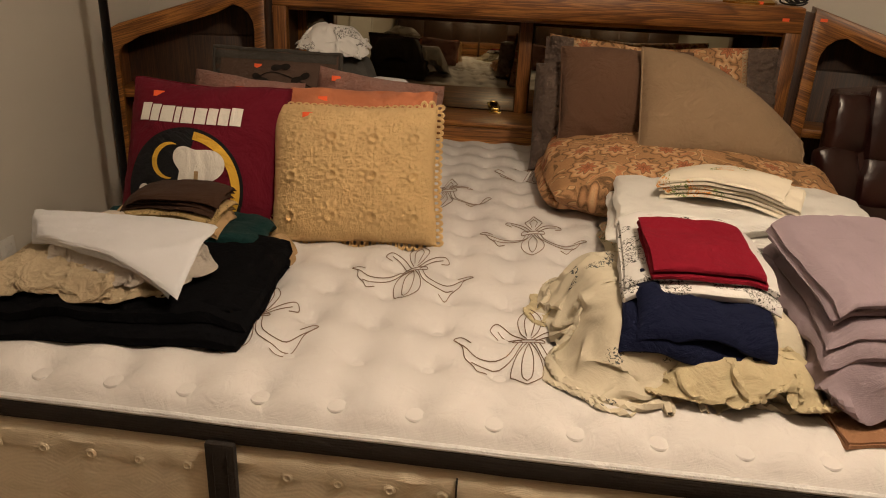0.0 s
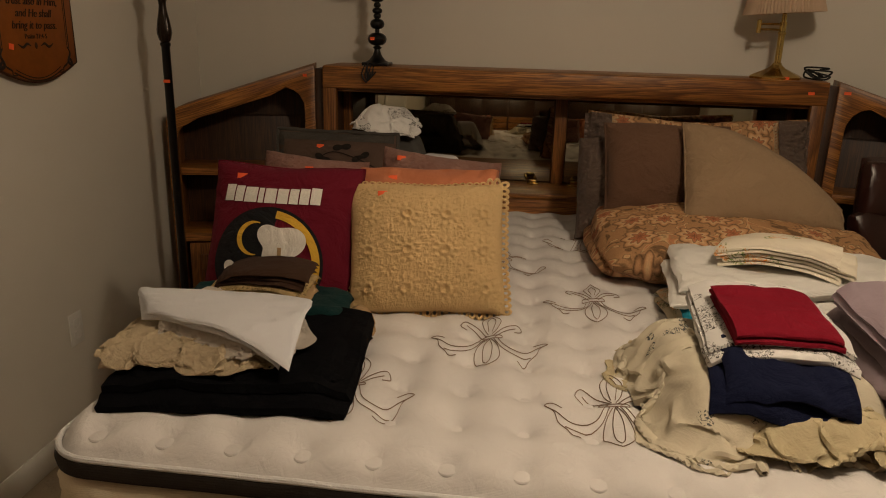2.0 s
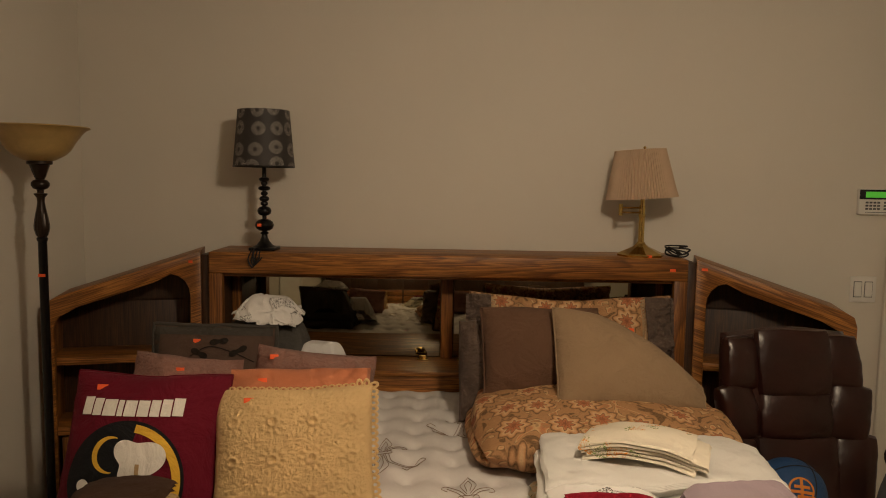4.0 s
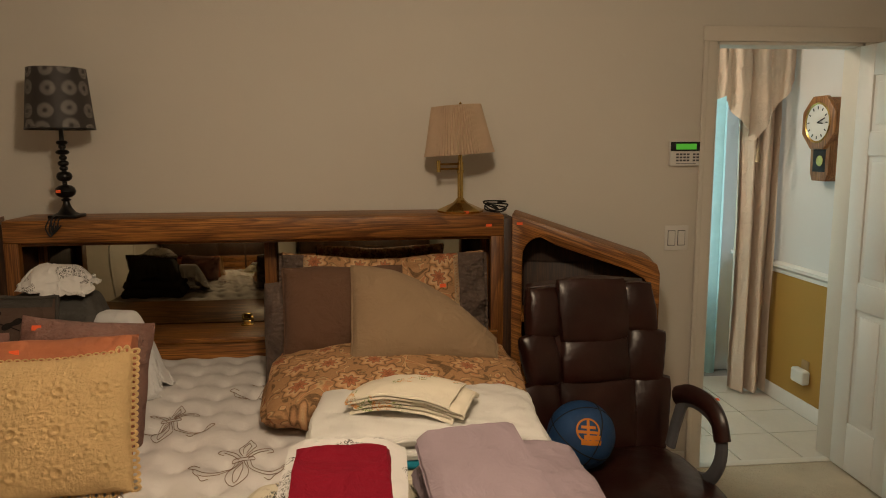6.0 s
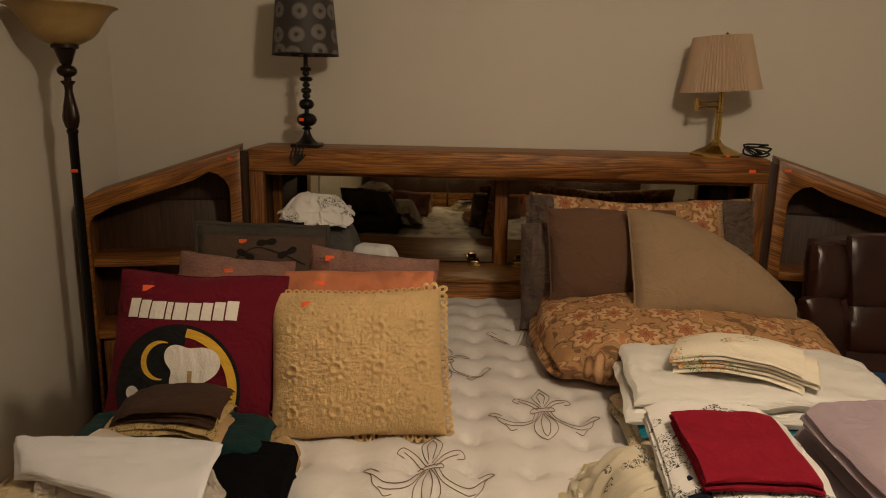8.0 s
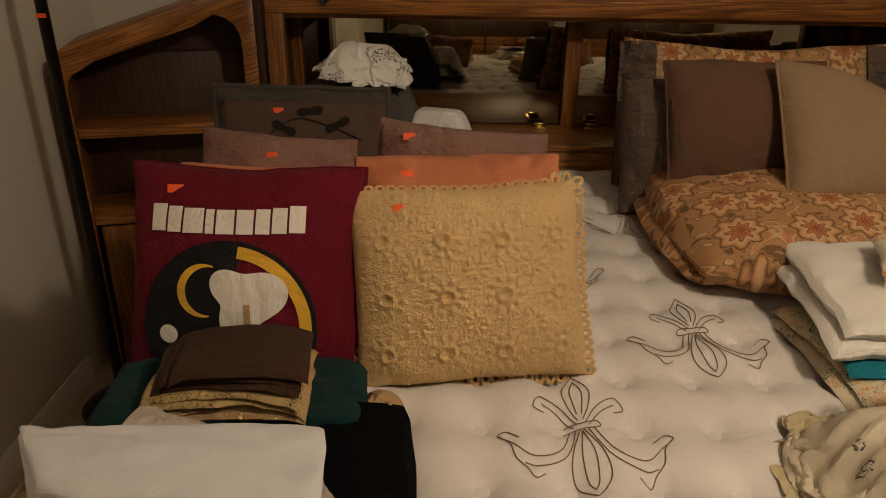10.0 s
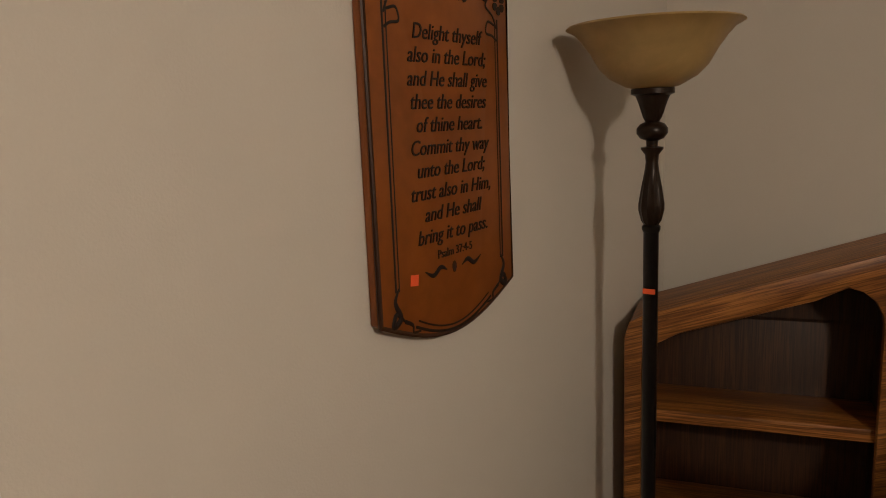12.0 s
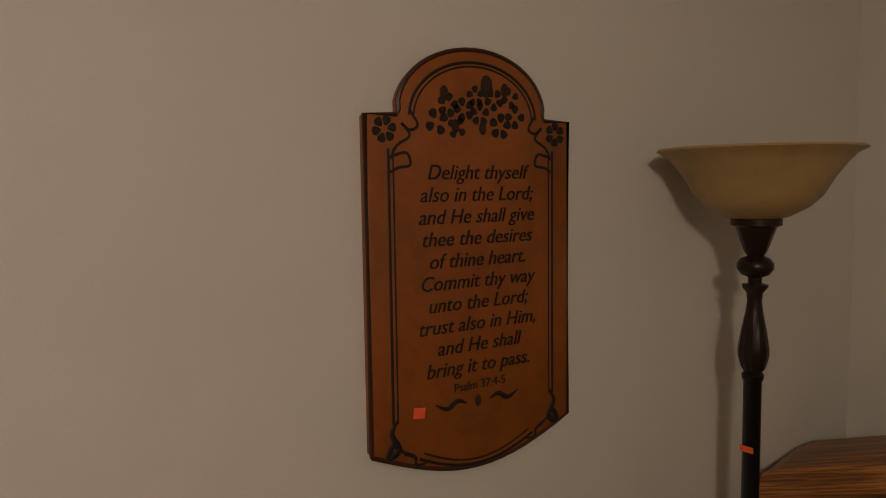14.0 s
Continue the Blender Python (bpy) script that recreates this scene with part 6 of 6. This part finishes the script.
for inset, r in ((0.036, 0.0024), (0.044, 0.0015)):
    w = hw - inset
    line = [(-w, PS - 0.05), (-w, PB + 0.045)]
    part("border_line", inlay(line, r, per=1), MATS["ink"], plaque)
    part("border_line", inlay([(w, PS - 0.05), (w, PB + 0.045)], r, per=1), MATS["ink"], plaque)
    part("border_line", inlay([(-w + 0.045 + (2 * w - 0.09) * k / 12, PB - 0.020 + (0.036 - inset) * -1 - 0.046 * math.sin(math.pi * (0.12 + 0.76 * k / 12)) + 0.018) for k in range(13)], r), MATS["ink"], plaque)
    ra = R - inset + 0.018
    part("border_line", inlay([(-ra * math.cos(t), PS - 0.004 + ra * 0.74 * math.sin(t)) for t in [0.05 + (math.pi - 0.1) * k / 20 for k in range(21)]], r), MATS["ink"], plaque)
for s in (-1, 1):
    scr = [(s * 0.118, PS + 0.006), (s * 0.106, PS - 0.014), (s * 0.120, PS - 0.022), (s * 0.134, PS - 0.012), (s * 0.120, PS - 0.03), (s * 0.142, PS - 0.045), (s * 0.154, PS - 0.065)]
    part("scroll", inlay(scr, 0.0022), MATS["ink"], plaque)
    part("scroll", inlay([(s * 0.154, PS - 0.085), (s * 0.140, PS - 0.078), (s * 0.120, PS - 0.074), (s * 0.126, PS - 0.056), (s * 0.148, PS - 0.06)], 0.0022), MATS["ink"], plaque)
    part("scroll", inlay([(s * 0.150, PB + 0.05), (s * 0.160, PB + 0.03), (s * 0.148, PB + 0.004), (s * 0.166, PB - 0.006), (s * 0.158, PB + 0.012), (s * 0.138, PB - 0.004)], 0.0038, taper=lambda t: 0.5 + math.sin(math.pi * t)), MATS["ink"], plaque)
    part("scroll", inlay([(s * 0.138, PB - 0.004), (s * 0.120, PB - 0.014), (s * 0.118, PB - 0.026), (s * 0.10, PB - 0.028)], 0.0028, taper=lambda t: 1.2 - 0.6 * t), MATS["ink"], plaque)
    part("flourish", inlay([(s * 0.022, PB + 0.055), (s * 0.04, PB + 0.062), (s * 0.06, PB + 0.052), (s * 0.082, PB + 0.062)], 0.0035, taper=lambda t: 0.25 + math.sin(math.pi * t)), MATS["ink"], plaque)


def blossom(cx, cz, r, n=5, turn=0.0):
    bm = None
    for k in range(n):
        a = turn + 2 * math.pi * k / n
        own = bmesh.new()
        vs = []
        for j in range(9):
            t = 2 * math.pi * j / 9
            px, pz = r * (0.62 + 0.36 * math.cos(t)), r * 0.26 * math.sin(t) * (1.2 + 0.5 * math.cos(t))
            vs.append(own.verts.new((cx + px * math.cos(a) - pz * math.sin(a), FY0 - 0.0006, cz + px * math.sin(a) + pz * math.cos(a))))
        own.faces.new(vs)
        ret = bmesh.ops.extrude_face_region(own, geom=own.faces[:])
        bmesh.ops.translate(own, verts=[g for g in ret["geom"] if isinstance(g, bmesh.types.BMVert)], vec=(0, 0.001, 0))
        bm = join(bm, own)
    return bm


for bx, bz, br, bn, bt in ((-0.163, PS - 0.022, 0.021, 6, 0.2), (0.163, PS - 0.022, 0.021, 6, 0.5), (-0.052, PS + 0.018, 0.020, 5, 0.1), (-0.022, PS + 0.012, 0.020, 5, 0.6), (0.008, PS + 0.006, 0.019, 5, 0.3),
                           (0.036, PS + 0.030, 0.019, 5, 0.9), (0.048, PS - 0.012, 0.022, 5, 0.2), (-0.072, PS - 0.008, 0.022, 4, 0.5), (0.078, PS + 0.004, 0.020, 4, 0.0), (0.0, PS + 0.034, 0.017, 5, 0.4),
                           (-0.036, PS - 0.016, 0.018, 4, 1.0), (0.068, PS + 0.034, 0.018, 4, 0.3)):
    part("blossom", blossom(bx, bz, br, bn, bt), MATS["ink"], plaque, "dark carved blossom")
for bx, bz, br in ((0.022, PS + 0.050, 0.020), (-0.058, PS + 0.036, 0.013), (-0.038, PS - 0.014, 0.012), (0.014, PS - 0.016, 0.012), (0.058, PS + 0.046, 0.013), (0.0, PB + 0.056, 0.011)):
    berry = lathe([(0.0, -1.0), (0.5, -0.75), (0.85, -0.2), (0.8, 0.45), (0.4, 0.85), (0.0, 0.95)], 12)
    berry.transform(Matrix.Translation((bx, FY0 + 0.001, bz)) @ Matrix.Diagonal((br * 0.75, 0.0022, br, 1)))
    part("berry", berry, MATS["brown_fold"], plaque, "carved strawberry")
VERSE = ["Delight thyself", "also in the Lord;", "and He shall give", "thee the desires", "of thine heart.", "Commit thy way", "unto the Lord;", "trust also in Him,", "and He shall", "bring it to pass."]
for k, line in enumerate(VERSE):
    part("verse_line", text_mesh(line, 0.033, 0.25, 0.0008), MATS["ink"], plaque, "dark italic lettering", pose(0.004, FY0 - 0.0004, PS - 0.096 - 0.0345 * k, 90) @ Matrix.Diagonal((1.0, 1.0, 1, 1)), smooth=False).data.materials.append(MATS["ink"])
part("verse_line", text_mesh("Psalm 37:4-5", 0.020, 0.0, 0.0006), MATS["ink"], plaque, "small dark lettering", pose(0.004, FY0 - 0.0004, PS - 0.435, 90)).data.materials.append(MATS["ink"])
sticker(plaque, pose(-0.112, FY0 - 0.001, PB + 0.055, 90, 8), 0.021, 0.017)

# ---- fittings on the walls ----
outlet = thing("wall_outlet", pose(LEFT, -0.80, 0.36, 0, 0, 90), "white duplex wall outlet", "outlet")
part("plate", box(-0.036, -0.006, 0, 0.036, 0, 0.116, 0.003), MATS["plastic"], outlet)
for z in (0.022, 0.066):
    part("socket", box(-0.016, -0.009, z, 0.016, -0.005, z + 0.028, 0.004), MATS["plastic"], outlet)
switch = thing("light_switch", pose(1.868, BACK, 1.092), "white double rocker light switch", "light switch")
part("plate", box(-0.058, -0.006, 0, 0.058, 0, 0.118, 0.003), MATS["plastic"], switch)
for x in (-0.027, 0.021):
    part("rocker_gap", box(x - 0.0165, -0.0075, 0.023, x + 0.0205, -0.0055, 0.095, 0.001), MATS["grey_plastic"], switch)
    part("rocker", box(x - 0.014, -0.011, 0.026, x + 0.018, -0.005, 0.092, 0.003), MATS["plastic"], switch)
keypad = thing("alarm_keypad", pose(1.893, BACK, 1.487), "white alarm keypad with lit green display", "keypad")
part("case", box(-0.079, -0.022, 0, 0.079, 0, 0.114, 0.006), MATS["plastic"], keypad)
part("bezel", box(-0.077, -0.0235, 0.068, 0.077, -0.02, 0.111, 0.003), MATS["rubber"], keypad, "black display bezel")
part("display", box(-0.052, -0.0245, 0.076, 0.046, -0.0225, 0.102, 0.001), MATS["lcd"], keypad, "lit green display")
for i in range(6):
    for j in range(3):
        x = -0.05 + 0.017 * i + (0.012 if i > 3 else 0)
        part("key", box(x, -0.0245, 0.022 + 0.014 * j, x + 0.012, -0.021, 0.030 + 0.014 * j, 0.001), MATS["grey_plastic"], keypad)
part("mark", box(-0.05, -0.0226, 0.010, 0.045, -0.0215, 0.0125, 0), MATS["grey_plastic"], keypad)

clock = thing("wall_clock", pose(HX, 0.80, 1.60, 0, 0, -90), "octagonal oak pendulum wall clock", "clock")
octo = [(0.155 * math.cos(radians(22.5 + 45 * k)), 0.10 + 0.155 * math.sin(radians(22.5 + 45 * k))) for k in range(8)]
part("case", prism([(-0.08, -0.17), (-0.06, -0.215), (0.06, -0.215), (0.08, -0.17), (0.085, 0.0), (0.13, 0.04), (0.13, 0.17), (0.06, 0.235), (-0.06, 0.235), (-0.13, 0.17), (-0.13, 0.04), (-0.085, 0.0)], -0.075, 0, 0.004), MATS["clock_oak"], clock)
part("bezel", prism(octo, -0.098, -0.07, 0.008), MATS["clock_oak"], clock, "octagonal oak bezel")
part("dial", lathe([(0.0, 0.0), (0.098, 0.0), (0.100, -0.003), (0.0, -0.003)], 40, axis_m=pose(0, -0.099, 0.10, 90)), MATS["plastic"], clock, "white clock dial")
part("dial_ring", lathe([(0.098, 0.0), (0.106, 0.004), (0.110, 0.0), (0.098, -0.002)], 40, axis_m=pose(0, -0.100, 0.10, 90)), MATS["brass"], clock)
for k in range(12):
    a = radians(30 * k)
    part("hour_mark", box(-0.003, -0.1015, -0.008, 0.003, -0.0995, 0.008, 0), MATS["rubber"], clock, m=Matrix.Translation((0.08 * math.sin(a), -0.0, 0.10 + 0.08 * math.cos(a))) @ pose(0, 0, 0, 0, 30 * k, 0))
for a, ln in ((95, 0.050), (70, 0.070)):
    part("hand", box(-0.003, -0.1035, 0, 0.003, -0.102, ln, 0), MATS["rubber"], clock, m=Matrix.Translation((0, 0, 0.10)) @ pose(0, 0, 0, 0, a, 0))
part("window", box(-0.055, -0.0765, -0.165, 0.055, -0.074, -0.03, 0.001), MATS["rubber"], clock, "dark pendulum window")
part("pendulum", lathe([(0.0, -0.004), (0.028, -0.002), (0.030, 0.0), (0.028, 0.002), (0.0, 0.004)], 28, axis_m=pose(0.012, -0.081, -0.105, 90)), MATS["brass"], clock, "brass pendulum bob")
freshener = thing("plug_adapter", pose(HX - 0.004, 0.90, 0.20, 0, 0, -90), "white plug-in adapter at a beige outlet", "adapter")
part("plate", box(-0.036, -0.006, 0.02, 0.036, 0, 0.135, 0.003), MATS["tan_fold"], freshener, "beige outlet plate")
part("body", box(-0.065, -0.055, 0.0, 0.06, -0.006, 0.085, 0.014, 3), MATS["plastic"], freshener)

# ---- office chair ----
chair = thing("office_chair", pose(1.275, -0.62, 0, 0, 0, 5), "high-back dark brown leather office chair", "chair")
LE = MATS["leather"]


def pad(name, w, h, t, seed, m, label="", bulge=0.32, n=30, wr=0.008):
    return part(name, pillow(w, h, t, seed, n, 0.0, wr, bulge=bulge, soft=0.22), LE, chair, label, m)


lean = 78
pad("seat", 0.56, 0.56, 0.15, 201, pose(0, -0.36, 0.435, -2), "", 0.25)
pad("seat_crown", 0.40, 0.40, 0.12, 202, pose(0, -0.33, 0.455, -3), "", 0.4)
up = lambda s, d=0.0: (0.20 + s * math.cos(radians(lean)) - d, 0.50 + s * math.sin(radians(lean)))
y, z = up(-0.06)
part("back_shell", pillow(0.51, 0.67, 0.13, 203, 40, 0.03, 0.004, bulge=0.25, soft=0.3), LE, chair, "", pose(0, y, z, lean))
y, z = up(0.365, 0.062)
pad("headrest", 0.285, 0.245, 0.085, 204, pose(0, y, z, lean), "padded leather headrest", 0.30, 36, 0.004)
y, z = up(0.215, 0.058)
pad("lumbar_pad", 0.27, 0.172, 0.08, 205, pose(0, y, z, lean), "", 0.30, 36, 0.004)
y, z = up(-0.06, 0.052)
pad("lower_back", 0.31, 0.295, 0.08, 206, pose(0, y, z, lean), "", 0.30, 36, 0.006)
for s in (-1, 1):
    for s0, h, sd, x, tilt in ((0.385, 0.195, 210, 0.186, 4), (0.205, 0.205, 212, 0.188, -6), (-0.06, 0.295, 214, 0.190, -4)):
        y, z = up(s0, 0.050)
        pad("bolster", 0.150, h, 0.085, sd + s, pose(s * x, y + 0.006, z, lean, 0, s * -12) @ pose(0, 0, 0, 0, 0, s * tilt), "", 0.28, 30, 0.005)
    am = tube([(s * 0.24, 0.06, 0.50), (s * 0.25, 0.04, 0.60), (s * 0.25, -0.02, 0.70), (s * 0.25, -0.16, 0.71), (s * 0.25, -0.235, 0.66), (s * 0.25, -0.24, 0.57), (s * 0.25, -0.18, 0.48), (s * 0.26, -0.08, 0.44)], 0.026, 10, flat=0.6, up=(1, 0, 0))
    if s > 0:
        part("armrest_frame", am, MATS["grey_plastic"], chair, "grey looped plastic armrest")
        part("armrest_pad", tube([(s * 0.25, 0.04, 0.694), (s * 0.25, -0.05, 0.728), (s * 0.25, -0.16, 0.732), (s * 0.25, -0.22, 0.702), (s * 0.25, -0.248, 0.64)], 0.036, 12, flat=0.65, up=(1, 0, 0)), LE, chair, "leather armrest pad")
    else:
        am.free()
arm_st = pose(0.262, -0.18, 0.757, 18)
sticker(chair, arm_st, 0.024, 0.012)
part("column", lathe([(0.03, 0.12), (0.03, 0.28), (0.022, 0.28), (0.022, 0.40), (0.0, 0.40)], 16), MATS["rubber"], chair, m=pose(0, -0.08, 0))
part("mechanism", box(-0.11, -0.20, 0.36, 0.11, 0.06, 0.42, 0.015), MATS["rubber"], chair)
for k in range(5):
    a = radians(72 * k + 20)
    lg = tube([(0, -0.08, 0.13), (0.15 * math.cos(a), -0.08 + 0.15 * math.sin(a), 0.115), (0.29 * math.cos(a), -0.08 + 0.29 * math.sin(a), 0.075)], 0.026, 8, flat=0.7)
    leg = part("leg", lg, MATS["grey_plastic"], chair)
    cx, cy = 0.29 * math.cos(a), -0.08 + 0.29 * math.sin(a)
    part("caster", lathe([(0.0, -0.022), (0.024, -0.02), (0.029, -0.01), (0.029, 0.01), (0.024, 0.02), (0.0, 0.022)], 18, axis_m=Matrix.Translation((cx, cy, 0.0295)) @ pose(0, 0, 0, 90, 0, 20 + 72 * k)), MATS["rubber"], leg)

BR = 0.115
BALL = Vector((1.136, -0.66, 0.608))
bm = bmesh.new()
bmesh.ops.create_uvsphere(bm, u_segments=40, v_segments=24, radius=BR)
ball = solid("basketball", bm, MATS["ball"], Matrix.Translation(BALL) @ pose(0, 0, 0, 20, 25, 10), "blue rubber basketball resting on the chair seat", "ball")
for rot in (pose(0, 0, 0), pose(0, 0, 0, 90), pose(0, 0, 0, 0, 90)):
    sm = tube([rot @ Vector((BR * math.cos(2 * math.pi * k / 48), BR * math.sin(2 * math.pi * k / 48), 0)) for k in range(49)], 0.0022, 6, per=0)
    part("seam", sm, MATS["rubber"], ball)
em = patch_polar(0, 0, 0.030, 0.036, 0, 360, 36, 2)
for x0, y0, x1, y1 in ((-0.02, -0.045, 0.045, -0.03), (-0.012, -0.028, 0.042, -0.014), (-0.03, -0.01, 0.03, -0.002), (-0.004, -0.03, 0.004, 0.03), (-0.02, 0.004, 0.022, 0.012)):
    join(em, patch_grid(x0, y0, x1, y1, 6, 2))
for v in em.verts:
    v.co = Vector((v.co.x, v.co.y, 0.1)).normalized() * (BR + 0.0012)
face = (Vector((0.42, -2.94, 1.57)) - BALL).normalized()
part("print", em, MATS["orange"], ball, "orange printed patch", ball.matrix_basis.inverted() @ Matrix.Translation(BALL) @ face.to_track_quat("Z", "Y").to_matrix().to_4x4() @ pose(0, 0, 0, -8, 12, 0))

# ---- behind the walk: seen only in the mirror ----
# only drawers are known; height and width are added to keep the mirror dark
dresser = thing("wardrobe", pose(-0.2, FRONT + 0.27, 0), "oak drawers built up into a tall dark front that darkens the mirror", "wardrobe")
part("body", box(-1.3, -0.25, 0.04, 2.0, 0.22, 1.95, 0.006), MATS["oak_shaded"], dresser)
part("top", box(-1.33, -0.26, 1.95, 2.03, 0.25, 1.98, 0.006), MATS["oak"], dresser)
for i in range(5):
    part("upper_door", box(-1.27 + 0.645 * i, 0.215, 1.06, -0.67 + 0.645 * i, 0.238, 1.92, 0.006), MATS["oak_shaded"], dresser)
for i in range(5):
    for j in range(4):
        dw = part("drawer", box(-1.27 + 0.645 * i, 0.215, 0.08 + 0.24 * j, -0.67 + 0.645 * i, 0.238, 0.30 + 0.24 * j, 0.006), MATS["oak"], dresser)
        part("pull", box(-1.03 + 0.645 * i, 0.236, 0.18 + 0.24 * j, -0.91 + 0.645 * i, 0.255, 0.195 + 0.24 * j, 0.005), MATS["brass"], dw)
fixture = thing("ceiling_light", pose(0.5, -2.2, TOP), "flush white ceiling light", "ceiling light")
part("pan", lathe([(0.0, 0.0), (0.15, 0.0), (0.155, -0.015), (0.14, -0.025), (0.0, -0.026)], 36), MATS["white"], fixture)
